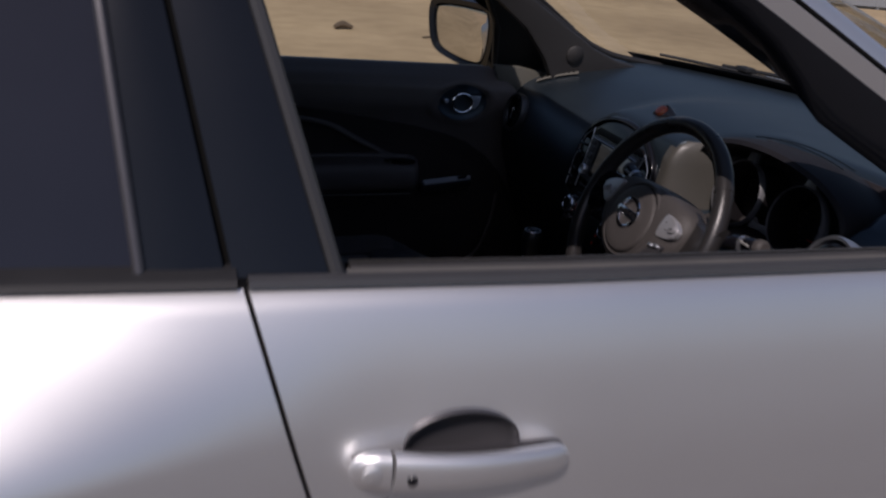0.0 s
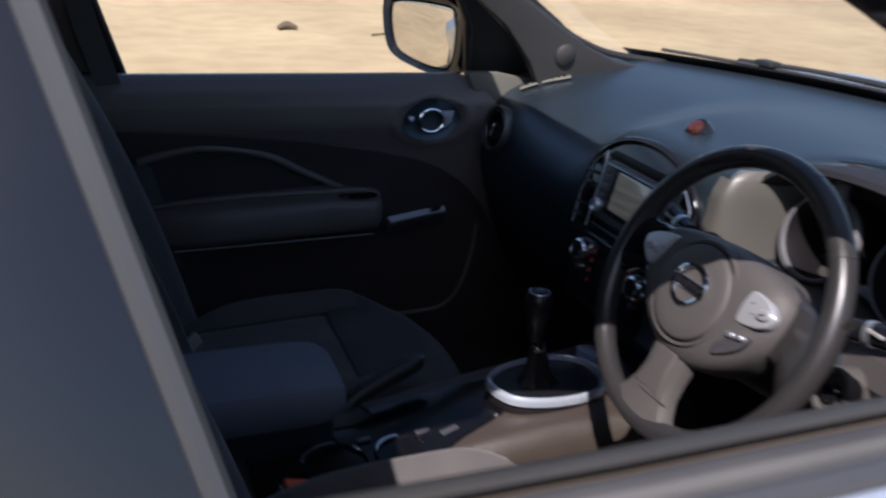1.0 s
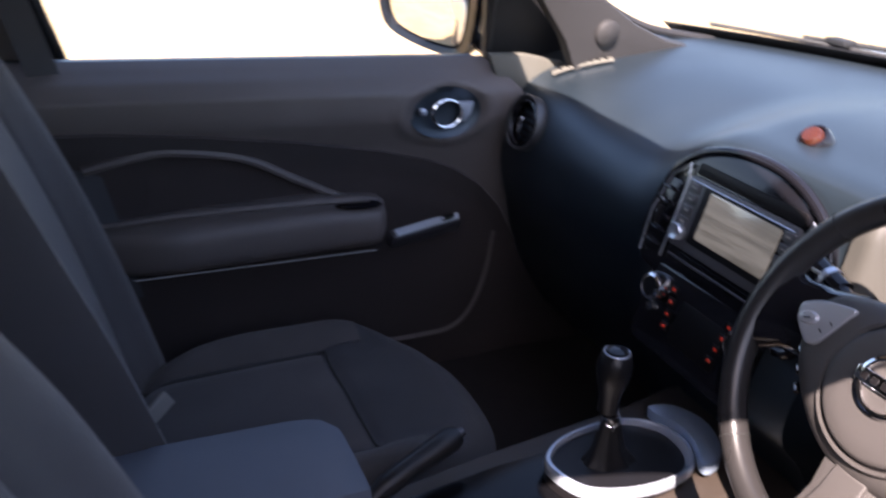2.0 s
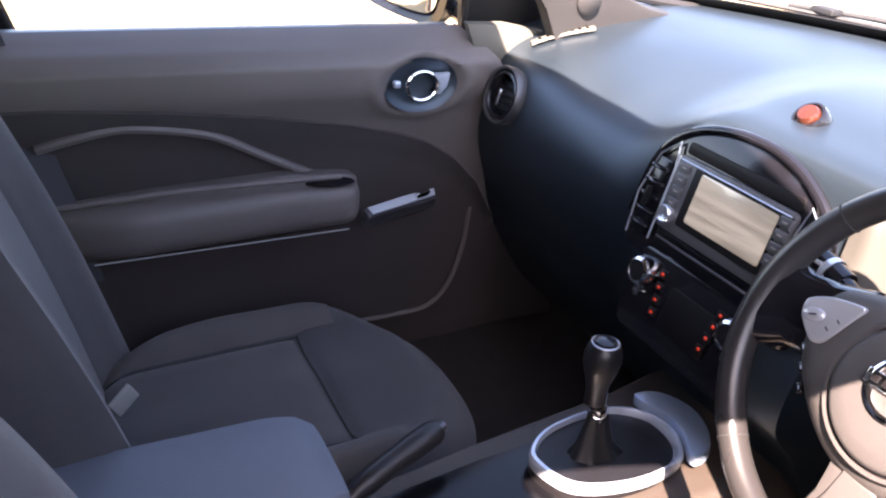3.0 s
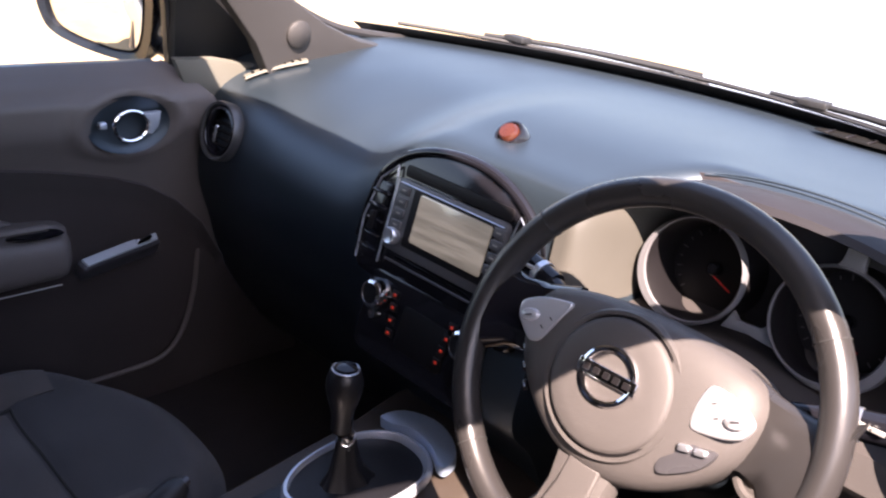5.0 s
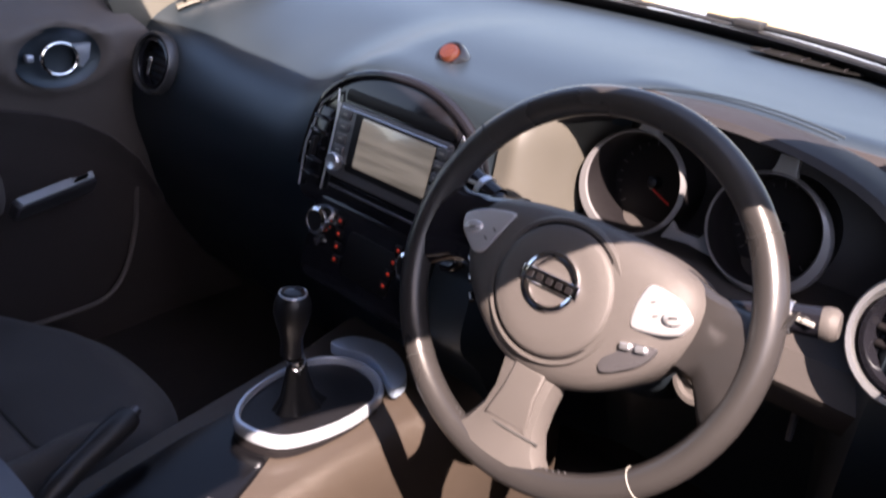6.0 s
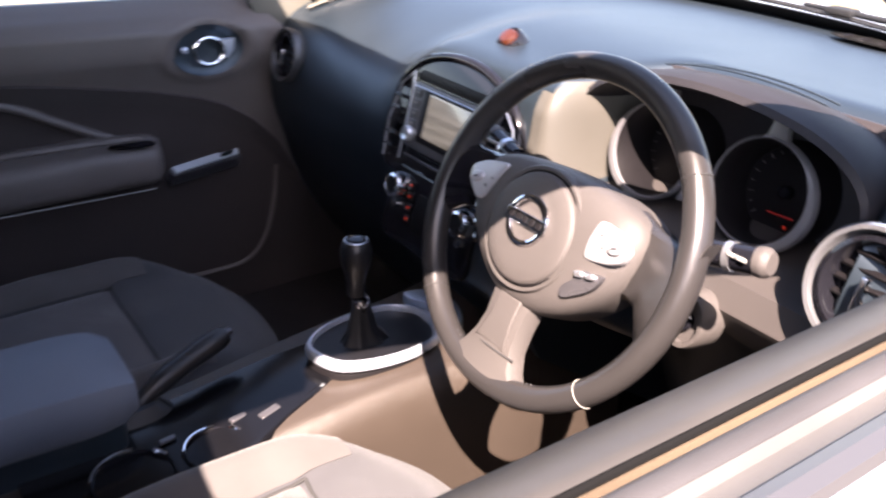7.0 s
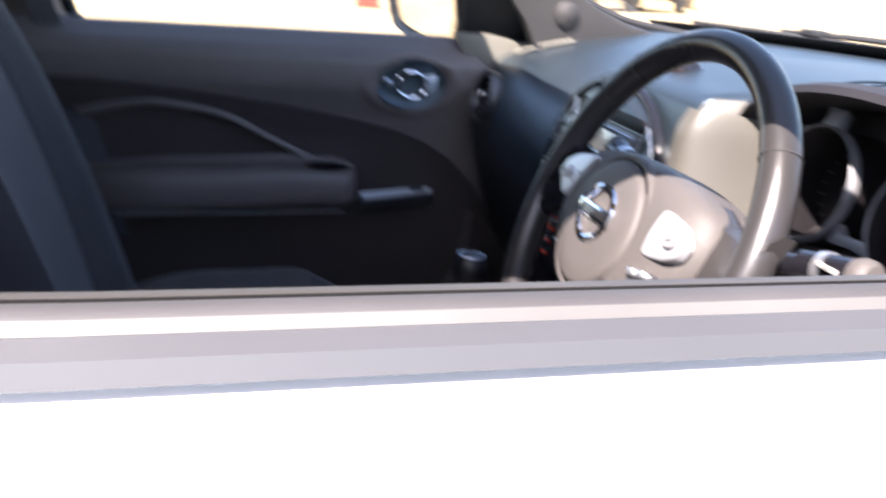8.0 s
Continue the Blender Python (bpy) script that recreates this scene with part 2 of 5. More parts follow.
def rounded(w, h, r, k=6, cx=0, cy=0):
    pts = []
    for sx, sy, a0 in ((1, 1, 0), (-1, 1, 90), (-1, -1, 180), (1, -1, 270)):
        for i in range(k + 1):
            a = radians(a0 + 90 * i / k)
            pts.append((cx + sx * (w / 2 - r) + r * math.cos(a), cy + sy * (h / 2 - r) + r * math.sin(a)))
    return pts




def facing(x, y, z, lean=0.0):
    """A frame at a place that faces the rear of the car; lean tips its top forward, in degrees."""
    c, s = math.cos(radians(lean)), math.sin(radians(lean))
    return axes((x, y, z), (0, -1, 0), (s, 0, c), (-c, 0, s))


# ---- the ground and the far side of the yard ----
def ground_material():
    m = bpy.data.materials.new("sandy yard concrete")
    m.use_nodes = True
    n, l = m.node_tree.nodes, m.node_tree.links
    b = n["Principled BSDF"]
    co = n.new("ShaderNodeTexCoord")
    a, c, d = (n.new("ShaderNodeTexNoise") for _ in range(3))
    for node, s, det in ((a, 0.35, 5), (c, 3.0, 8), (d, 60, 4)):
        node.inputs["Scale"].default_value, node.inputs["Detail"].default_value = s, det
        l.new(co.outputs["Object"], node.inputs["Vector"])
    r1, r2 = n.new("ShaderNodeValToRGB"), n.new("ShaderNodeValToRGB")
    r1.color_ramp.elements[0].color, r1.color_ramp.elements[0].position = (0.37, 0.275, 0.155, 1), 0.3
    r1.color_ramp.elements[1].color, r1.color_ramp.elements[1].position = (0.53, 0.405, 0.235, 1), 0.7
    r2.color_ramp.elements[0].color, r2.color_ramp.elements[0].position = (0.86, 0.85, 0.83, 1), 0.35
    r2.color_ramp.elements[1].color, r2.color_ramp.elements[1].position = (1, 1, 1, 1), 0.6
    mul = n.new("ShaderNodeMix")
    mul.data_type, mul.blend_type = "RGBA", "MULTIPLY"
    mul.inputs[0].default_value = 1
    l.new(a.outputs["Fac"], r1.inputs[0])
    l.new(c.outputs["Fac"], r2.inputs[0])
    l.new(r1.outputs[0], mul.inputs[6])
    l.new(r2.outputs[0], mul.inputs[7])
    # worn dark tarmac added on the unseen driver's side to dim reflections; ragged edge
    sep, edge, apron, tar, speck = n.new("ShaderNodeSeparateXYZ"), n.new("ShaderNodeMath"), n.new("ShaderNodeMapRange"), n.new("ShaderNodeMix"), n.new("ShaderNodeValToRGB")
    l.new(co.outputs["Object"], sep.inputs[0])
    edge.operation = "MULTIPLY_ADD"
    edge.inputs[1].default_value = 0.8
    l.new(c.outputs["Fac"], edge.inputs[0])
    l.new(sep.outputs["Y"], edge.inputs[2])
    apron.inputs[1].default_value, apron.inputs[2].default_value = 0.2, 0.5
    l.new(edge.outputs[0], apron.inputs[0])
    speck.color_ramp.elements[0].color = (0.06, 0.058, 0.06, 1)
    speck.color_ramp.elements[1].color = (0.17, 0.16, 0.155, 1)
    l.new(d.outputs["Fac"], speck.inputs[0])
    tar.data_type = "RGBA"
    l.new(apron.outputs[0], tar.inputs[0])
    l.new(speck.outputs[0], tar.inputs[6])
    l.new(mul.outputs[2], tar.inputs[7])
    l.new(tar.outputs[2], b.inputs["Base Color"])
    b.inputs["Roughness"].default_value = 0.95
    bump = n.new("ShaderNodeBump")
    bump.inputs["Strength"].default_value, bump.inputs["Distance"].default_value = 0.5, 0.01
    l.new(d.outputs["Fac"], bump.inputs["Height"])
    l.new(bump.outputs[0], b.inputs["Normal"])
    return m


def ground_height(x, y):
    return 0.012 * noise.noise((x * 0.4, y * 0.4, 0)) if math.hypot(x, y) < 40 else 0.0


lines = [-600, -200, -80, -40] + [i * 1.0 for i in range(-30, 31)] + [40, 80, 200, 600]
ground = tagged(part("ground", sheet([[Vector((x, y, ground_height(x, y))) for x in lines] for y in lines]), ground_material()), "sunlit sandy yard with a dark tarmac apron added out of view", "ground", kind="structure")


# ---- the car's shell ----
PBELT = 0.992
SIDE = smooth_line([(0.797, 1.046, 0), (0.812, 1.028, 0), (0.829, 0.98, 0), (0.842, 0.92, 0), (0.85, 0.865, 0), (0.854, 0.8, 0), (0.855, 0.74, 0), (0.866, 0.6, 0), (0.862, 0.45, 0), (0.82, 0.3, 0)], 28)


def skin_y(z, side):
    """Half width of the body side at a height; side -1 is the driver's."""
    t = [(p.y, p.x) for p in reversed(SIDE)]
    return side * along(t, z)


def body_panel(x_front, x_back, side, drop=0.0, n=24, z_low=0.0, swell=0.0, scoop=None):
    """A panel of the body side; x_front and x_back give its edges at each height."""
    rows = []
    for i in range(n + 1):
        r = []
        for p in SIDE:
            z = p.y - drop
            if p.y < z_low:
                continue
            xa, xb = x_back(p.y), x_front(p.y)
            x = lerp(xa, xb, i / n)
            bulge = swell * ease(1.046, 0.92, p.y) * ease(0.58, 0.86, p.y) * ease(-0.5, -0.98, x)
            if scoop:
                bulge -= 0.03 * (1 - ease(0.88, 0.97, math.hypot((x - scoop[0]) / 0.058, (p.y - scoop[1]) / 0.0355)))
            r.append(Vector((x, side * (p.x - 0.02 * ease(0.3, 0.9, x) + bulge), z + kick(x) * ease(0.88, 1.046, p.y))))
        rows.append(r)
    return sheet(rows, thick=0.006)


def kick(x):
    """Rise of the belt line towards the rear."""
    return 0.014 * max(0.0, -0.35 - x)


GAP = [(0.3, -0.30), (0.6, -0.47), (0.82, -0.583), (0.96, -0.624), (1.06, -0.654)]
gap_x = lambda z: along(GAP, z)

car = thing("car", "silver hatchback with its driver window wound down, standing in a yard", "car")


def shell_side(side, drop):
    part("front_wing", body_panel(lambda z: 1.3, lambda z: 0.62, side, drop), SILVER, car)
    part("rear_door", body_panel(lambda z: gap_x(z) - 0.003, lambda z: -1.45, side, drop, swell=0.088), SILVER, car)
    part("rear_quarter", body_panel(lambda z: -1.456, lambda z: -2.0, side, drop, swell=0.088), SILVER, car)
    # black belt moulding and tinted glass of the rear door
    rows = []
    for i in range(9):
        x = lerp(gap_x(1.06) - 0.004, -1.5, i / 8)
        rows.append([Vector((x, side * y, z - drop + kick(x))) for y, z in ((0.798, 1.046), (0.803, 1.05), (0.800, 1.0555), (0.79, 1.059), (0.77, 1.059))])
    part("rear_belt_moulding", sheet(rows, thick=0.004), RUBBER, car)
    frame_y = lambda z: side * lerp(0.78, 0.635, (z - 1.06) / 0.36)
    part("rear_door_glass", sheet([[Vector((lerp(-0.735 - 0.1 * (z - 1.06), -1.35 + 0.2 * (z - 1.06), i / 6), frame_y(z) * 0.992, z - drop)) for z in (1.05, 1.15, 1.25, 1.34, 1.43)] for i in range(7)], thick=0.004), DARK_GLASS, car)
    # pillar covers either side of the door gap
    front = lambda z: -0.569 - 0.297 * (z - 1.06)
    mid = lambda z: -0.664 - 0.21 * (z - 1.06)
    back = lambda z: -0.742 - 0.124 * (z - 1.06)
    zs = [1.055 + 0.375 * i / 8 for i in range(9)]
    for name, a, b in (("door_pillar_cover", lambda z: mid(z) + 0.0035, front), ("rear_pillar_cover", back, lambda z: mid(z) - 0.0035)):
        part(name, sheet([[Vector((lerp(a(z), b(z), i / 5), frame_y(z) * (1 + 0.004 * math.sin(math.pi * i / 5)), z - drop)) for z in zs] for i in range(6)], thick=0.012), BLACK_TRIM, car)
    part("pillar_edge_strip", tube([(front(z) + 0.002, frame_y(z) * 1.003, z - drop) for z in zs], 0.007, n=8), STRIP, car)
    part("window_bright_strip", tube([(back(z) + 0.003, frame_y(z) * 1.006, z - drop) for z in zs], 0.005, n=8), GREY_TRIM, car)
    # black filler added behind the gap, to keep it dark against the lit pillar
    part("pillar_gap_filler", sheet([[Vector((mid(z) + dx, frame_y(z) - side * 0.009, z - drop)) for z in zs] for dx in (-0.012, 0.0, 0.012)], thick=0.002), SLOT, car)
    # inner pillar with trim
    part("inner_pillar", cap_rows([[Vector((front(z) - 0.012, frame_y(z) - side * 0.014, z - drop)), Vector((front(z) - 0.02, frame_y(z) - side * 0.07, z - drop)), Vector((back(z) + 0.0, frame_y(z) - side * 0.075, z - drop)), Vector((back(z), frame_y(z) - side * 0.014, z - drop))] for z in [0.4, 0.8] + zs]), DOORTRIM, car)
    # screen pillar: silver outside, black frame and grey trim inside
    A = [(0.62, 0.94), (0.45, 1.035), (0.3, 1.118), (0.097, 1.23), (-0.126, 1.352), (-0.3, 1.42), (-0.5, 1.46), (-0.8, 1.48), (-1.3, 1.465), (-1.85, 1.40)]
    yy = lambda z: side * lerp(0.775, 0.59, min(1, max(0, (z - 1.05) / 0.4)))
    P = smooth_line([(x, yy(z), z) for x, z in A], 5)
    out = []
    for p in P:
        out.append([p + Vector((0, side * 0.012, -0.008)), p + Vector((0, side * 0.02, 0.014)), p + Vector((0.012, side * 0.012, 0.03)), p + Vector((0.02, -side * 0.005, 0.038)), p + Vector((0.01, -side * 0.03, 0.03))])
    part("screen_pillar", cap_rows(out), SILVER, car)
    part("screen_pillar_seal", tube([p + Vector((0.003, side * 0.0185, 0.0165)) for p in P[:36]], 0.0035, n=6), SLOT, car)
    deep = 0.14 if side < 0 else 0.06
    out = []
    for p in P:
        out.append([p + Vector((0, side * 0.014, -0.009)), p + Vector((0.0, -side * 0.03, 0.028)), p + Vector((0.012, -side * deep, 0.034)), p + Vector((0.0, -side * deep, 0.012)), p + Vector((-0.01, -side * 0.05, -0.045)), p + Vector((-0.012, -side * 0.012, -0.07 + 0.04 * ease(0.06, -0.06, p.x) * ease(-0.3, -0.17, p.x))), p + Vector((0, side * 0.008, -0.06 + 0.036 * ease(0.06, -0.06, p.x) * ease(-0.3, -0.17, p.x)))])
    part("screen_pillar_frame", cap_rows(out), BLACK_TRIM, car)
    # upper frame of the rear door closes the glass against the roof rail
    part("rear_door_frame", cap_rows([[Vector((x, side * (0.645 + dy), along([(-1.5, 1.425), (-1.0, 1.44), (-0.6, 1.43), (-0.52, 1.428)], x) - drop * 0.3 + dz)) for dy, dz in ((0.004, -0.022), (0.006, 0.01), (-0.04, 0.03), (-0.07, 0.03), (-0.06, -0.012), (-0.02, -0.026))] for x in [-1.5 + 0.07 * i for i in range(15)]]), BLACK_TRIM, car)


shell_side(-1, 0.0)
shell_side(1, 0.088)

# roof, tail, floor and bulkhead close the cabin
HEADER = lambda y: -0.035 - 0.06 * abs(y) ** 2
part("roof", sheet([[Vector((x, y * 0.605, along([(-1.9, 1.40), (-1.4, 1.475), (-0.9, 1.52), (-0.4, 1.505), (-0.08, 1.474), (0.05, 1.448)], x) - 0.075 * abs(y) ** 2.5)) for y in [-1 + 0.1 * j for j in range(21)] for x in [lerp(-1.9, HEADER(y), i / 20)]] for i in range(21)], thick=0.02), SILVER, car)
part("headliner", sheet([[Vector((x, y * 0.6, along([(-1.85, 1.36), (-1.4, 1.435), (-0.9, 1.48), (-0.4, 1.46), (-0.1, 1.43), (0.05, 1.41)], x) - 0.05 * abs(y) ** 2.5)) for y in [-1 + 0.1 * j for j in range(21)] for x in [lerp(-1.85, HEADER(y) - 0.01, i / 20)]] for i in range(21)], thick=0.01), HEADLINER, car, "mid grey cloth headliner")
part("tailgate", sheet([[Vector((along([(0.3, -2.08), (0.9, -2.06), (1.05, -2.02)], z) + 0.12 * abs(y) ** 3, y * 0.83, z)) for z in (0.3, 0.5, 0.75, 0.9, 1.0, 1.05)] for y in [-1 + 0.2 * j for j in range(11)]], thick=0.03), SILVER, car)
part("rear_screen", sheet([[Vector((lerp(-2.02, -1.86, t) + 0.12 * (1 - t) * abs(y) ** 3, y * lerp(0.8, 0.64, t), lerp(1.04, 1.41, t))) for t in (0, 0.25, 0.5, 0.75, 1)] for y in [-1 + 0.2 * j for j in range(11)]], thick=0.01), DARK_GLASS, car)
for side, drop in ((-1, 0.0), (1, 0.088)):
    part("rear_pillar", sheet([[Vector((lerp(-1.30 + 0.15 * t, lerp(-1.97, -1.86, t), i / 8), side * lerp(0.79, 0.645, t), lerp(1.03, 1.43, t) - drop * (1 - t))) for t in [q / 6 for q in range(7)]] for i in range(9)], thick=0.02), SILVER, car)
    for ax in (1.05, -1.48):
        part("wheel_arch", tube([(ax + 0.37 * math.cos(a), side * 0.862, 0.325 + 0.37 * math.sin(a)) for a in [math.pi * q / 20 for q in range(21)]], 0.02, n=8), RUBBER, car)
        part("arch_liner", lathe([(0.36, 0.0), (0.36, 0.012), (0.0, 0.012)], axes((ax, side * 0.857, 0.325), (1, 0, 0), (0, 0, 1), (0, side, 0)), 40), RUBBER, car)
part("cabin_floor", block(2.6, 1.6, 0.05, 0.01, pose(-0.7, 0, 0.3)), CARPET, car)
part("bulkhead", block(0.04, 1.5, 0.7, 0.01, pose(0.62, 0, 0.62)), CARPET, car)
WX = lambda y: 0.90 - 0.55 * y * y
part("bonnet", sheet([[Vector((lerp(WX(y) + 0.1, 1.75 - 0.35 * y * y, i / 14), y, along([(0, 0.985), (0.25, 1.0), (0.6, 0.985), (0.85, 0.94), (1, 0.86)], i / 14) + 0.03 * math.exp(-((abs(y) - 0.62) / 0.09) ** 2) - 0.03 * (abs(y) / 0.8) ** 4)) for y in [-0.8 + 0.08 * j for j in range(21)]] for i in range(15)], thick=0.01), SILVER, car)
part("front_end", sheet([[Vector((1.78 - 0.35 * y * y - 0.04 * (z > 0.8), y, z)) for z in (0.25, 0.5, 0.75, 0.87)] for y in [-0.8 + 0.16 * j for j in range(11)]], thick=0.03), SILVER, car)
part("scuttle_panel", sheet([[Vector((WX(y) + dx, y, z)) for dx, z in ((0.004, 1.022), (0.03, 1.03), (0.08, 1.02), (0.14, 0.985))] for y in [-0.74 + 0.074 * j for j in range(21)]], thick=0.006), RUBBER, car, "black windscreen scuttle panel")
part("windscreen", sheet([[Vector((lerp(WX(y), -0.07 - 0.3 * y * y, t), y * lerp(1.0, 0.86, t), lerp(1.028, 1.455 - 0.1 * y * y, t) + 0.05 * math.sin(math.pi * t))) for t in [k / 10 for k in range(11)]] for y in [-0.72 + 0.077 * j for j in range(21)]]), GLASS, car).visible_shadow = False


# tyres and wheels
def road_wheel(x, y):
    side = 1 if y > 0 else -1
    m = axes((x, y, 0.325), (1, 0, 0), (0, 0, 1), (0, side, 0))
    tyre = part("wheel", lathe([(0.2, -0.1), (0.29, -0.105), (0.32, -0.085), (0.326, 0), (0.32, 0.085), (0.29, 0.1), (0.215, 0.095), (0.2, 0.06)], m, 48), RUBBER, car)
    part("rim", lathe([(0.205, 0.05), (0.21, 0.09), (0.19, 0.085), (0.16, 0.06), (0.05, 0.07), (0.03, 0.09), (0.0, 0.09)], m, 40), SATIN, tyre)


for wx, wy in ((1.05, -0.785), (1.05, 0.785), (-1.48, -0.785), (-1.48, 0.785)):
    road_wheel(wx, wy)


# ---- front doors ----
def front_door(side, drop, name, label):
    door = thing(name, label, "car door", "front doors")
    skin = part("door_skin", body_panel(lambda z: 0.615, lambda z: gap_x(z) + 0.002, side, drop, 380 if side < 0 else 24, 0, 0.088, (-0.446, 0.897) if side < 0 else None), SILVER, door)
    top = lambda x, y, z: Vector((x, side * y, z - drop + kick(x)))
    xs = [lerp(gap_x(1.06) + 0.006, 0.55, i / 12) for i in range(13)]
    part("belt_moulding", sheet([[top(x, y, z) for y, z in ((0.7965, 1.0452), (0.803, 1.049), (0.801, 1.0555), (0.793, 1.058), (0.786, 1.055))] for x in xs], thick=0.004), MOULDING, door, "grey-black belt moulding")
    part("seal_groove", sheet([[top(x, y, z) for y, z in ((0.787, 1.054), (0.78, 1.047), (0.770, 1.046), (0.765, 1.05))] for x in xs], thick=0.003), GROOVE, door)
    part("outer_seal", tube([top(x, 0.7575, 1.0445) for x in xs[1:]], 0.0095, n=10, squash=0.7), SEAL_GREY, door)
    part("glass_slot", sheet([[top(x, y, z) for y, z in ((0.749, 1.044), (0.7475, 1.034), (0.7405, 1.033), (0.7385, 1.0405))] for x in xs], thick=0.002), SLOT_SEAL, door, "faded tan glass-run seal")
    return door, xs, top


ddoor, dxs, dtop = front_door(-1, 0.0, "driver_door", "silver driver door with lowered window and pull handle")
part("inner_sill", sheet([[dtop(x, y, z) for y, z in ((0.737, 1.0395), (0.734, 1.042), (0.726, 1.0425), (0.706, 1.031), (0.684, 1.015), (0.676, 0.99), (0.672, 0.93), (0.68, 0.8), (0.68, 0.6), (0.69, 0.4))] for x in dxs], thick=0.006), SILL, ddoor, "sun-bleached grey inner sill trim")
# black tube added to draw the dark of the glass slot as a line
part("slot_dark_line", tube([dtop(x, 0.7375, 1.0425) for x in dxs[1:]], 0.0024, n=8), SLOT, ddoor, "thin black line drawing the shaded glass slot")
part("rear_edge", sheet([[Vector((gap_x(z) + 0.006, -y, z)) for y in (0.69, 0.75, skin_y(z, 1) - 0.004)] for z in (0.4, 0.6, 0.8, 1.0, 1.045)], thick=0.004), SILVER, ddoor)

# pull handle of the driver door, with its scooped recess, lock cap and keyhole
HM = axes((-0.436, -0.848, 0.888), (1, 0, -0.02), (0.02, 0.0, 1), (0, -1, 0))


def grip_rows(x0, x1, n, height, bow, round_left, round_right):
    rows = []
    for i in range(n + 1):
        t = i / n
        e = 1.0
        if round_left:
            e *= math.sqrt(max(0.0, 1 - (1 - min(1, t / round_left)) ** 2))
        if round_right:
            e *= math.sqrt(max(0.0, 1 - (1 - min(1, (1 - t) / round_right)) ** 2))
        e = max(e, 0.03)
        h, x, b = height(t) * e, lerp(x0, x1, t), bow(t)
        rows.append([Vector((x, h * math.copysign(abs(math.sin(a)) ** 0.75, math.sin(a)), b + 0.010 * e * math.copysign(abs(math.cos(a)) ** 0.8, math.cos(a)))) for a in [2 * math.pi * q / 20 for q in range(20)]])
    return rows


handle = part("pull_handle", cap_rows(grip_rows(-0.0845, 0.1, 30, lambda t: lerp(0.0205, 0.0145, t), lambda t: 0.014 + 0.014 * math.sin(math.pi * min(1, 0.15 + 0.8 * t)), 0, 0.12)), SILVER, ddoor, m=HM)
part("lock_cap", cap_rows(grip_rows(-0.126, -0.088, 14, lambda t: 0.0205, lambda t: 0.012 + 0.006 * t, 0.75, 0)), SILVER, handle, m=HM)
part("lock_disc", lathe([(0.011, 0.0), (0.011, 0.0015), (0.009, 0.0028), (0, 0.003)], HM @ pose(-0.105, 0.0, 0.0245), 24), SILVER, handle)
part("keyhole", lathe([(0.0052, 0.0), (0.0052, 0.003), (0.004, 0.0036), (0.0, 0.0032)], HM @ pose(-0.069, -0.002, 0.0315), 18), GLOSS, handle)
# dark trim colour stands in for shade in the recess and behind the handle
part("handle_recess", lathe([(0.05, -0.028), (0.0605, -0.004), (0.0605, 0.0022), (0.0595, 0.0028), (0.0565, 0.0012), (0.052, -0.007), (0.036, -0.015), (0.018, -0.018), (0.0, -0.019)], HM @ pose(-0.01, 0.01, -0.0032), 48, 1.0, 0.61), GREY_TRIM, handle, "scooped recess, its shade put into a dark trim colour")
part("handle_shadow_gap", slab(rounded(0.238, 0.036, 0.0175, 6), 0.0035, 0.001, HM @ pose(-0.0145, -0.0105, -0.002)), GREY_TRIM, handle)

# passenger door: leatherette top, woven insert, armrest and release bowl
pdoor, pxs, ptop = front_door(1, 0.088, "passenger_door", "charcoal trimmed passenger door, closed, with chrome release")
CURVE = [(-0.75, 0.905), (-0.53, 0.902), (-0.384, 0.89), (-0.218, 0.868), (-0.066, 0.84), (0.03, 0.815), (0.084, 0.794), (0.144, 0.756), (0.2, 0.70), (0.25, 0.62)]


def trim_y(x, z):
    """Inner face of the passenger door."""
    y = along([(0.35, 0.69), (0.5, 0.672), (0.7, 0.652), (0.8, 0.64), (0.9, 0.618), (0.95, 0.616), (0.975, 0.628), (0.992, 0.65), (1.004, 0.672)], z)
    return y - 0.012 * ease(0.84, 0.92, z) * (1 - ease(0.95, 0.99, z)) + 0.012 * ease(0.16, 0.3, x)


def bowl(x, z):
    d = math.hypot((x - 0.046) / 0.082, (z - 0.912) / 0.054)
    return 0.02 * (1 - ease(0.55, 1.0, d)) - 0.005 * math.exp(-((d - 1.08) / 0.12) ** 2)


door_x = [-0.66 + 0.01 * i for i in range(114)]
trim_end = lambda z: along([(0.7, 0.25), (0.85, 0.235), (0.9, 0.222), (0.95, 0.193), (0.98, 0.16), (1.0, 0.132)], z)
part("upper_trim", sheet([[Vector((min(x, trim_end(z)), trim_y(x, z) + bowl(x, z) - 0.004 * math.sin(math.pi * t), z)) for t in [k / 30 for k in range(31)] for z in [lerp(along(CURVE, x), PBELT + 0.008, t)]] for x in door_x], thick=0.008), DOORTRIM, pdoor)
part("woven_insert", sheet([[Vector((x, trim_y(x, z) + 0.014 * min(1, (1 - t) * 12), z)) for t in [k / 24 for k in range(25)] for z in [lerp(0.3, along(CURVE, x) + 0.002, t)]] for x in door_x], thick=0.006), INSERT, pdoor, "black woven door insert")
part("belt_cap", sheet([[Vector((x, y + 0.012 * ease(0.16, 0.3, x), z)) for y, z in ((0.648, 0.978), (0.655, 0.99), (0.668, 0.998), (0.69, 0.999), (0.70, 0.992))] for x in door_x[:80:3]], thick=0.004), DASH, pdoor)
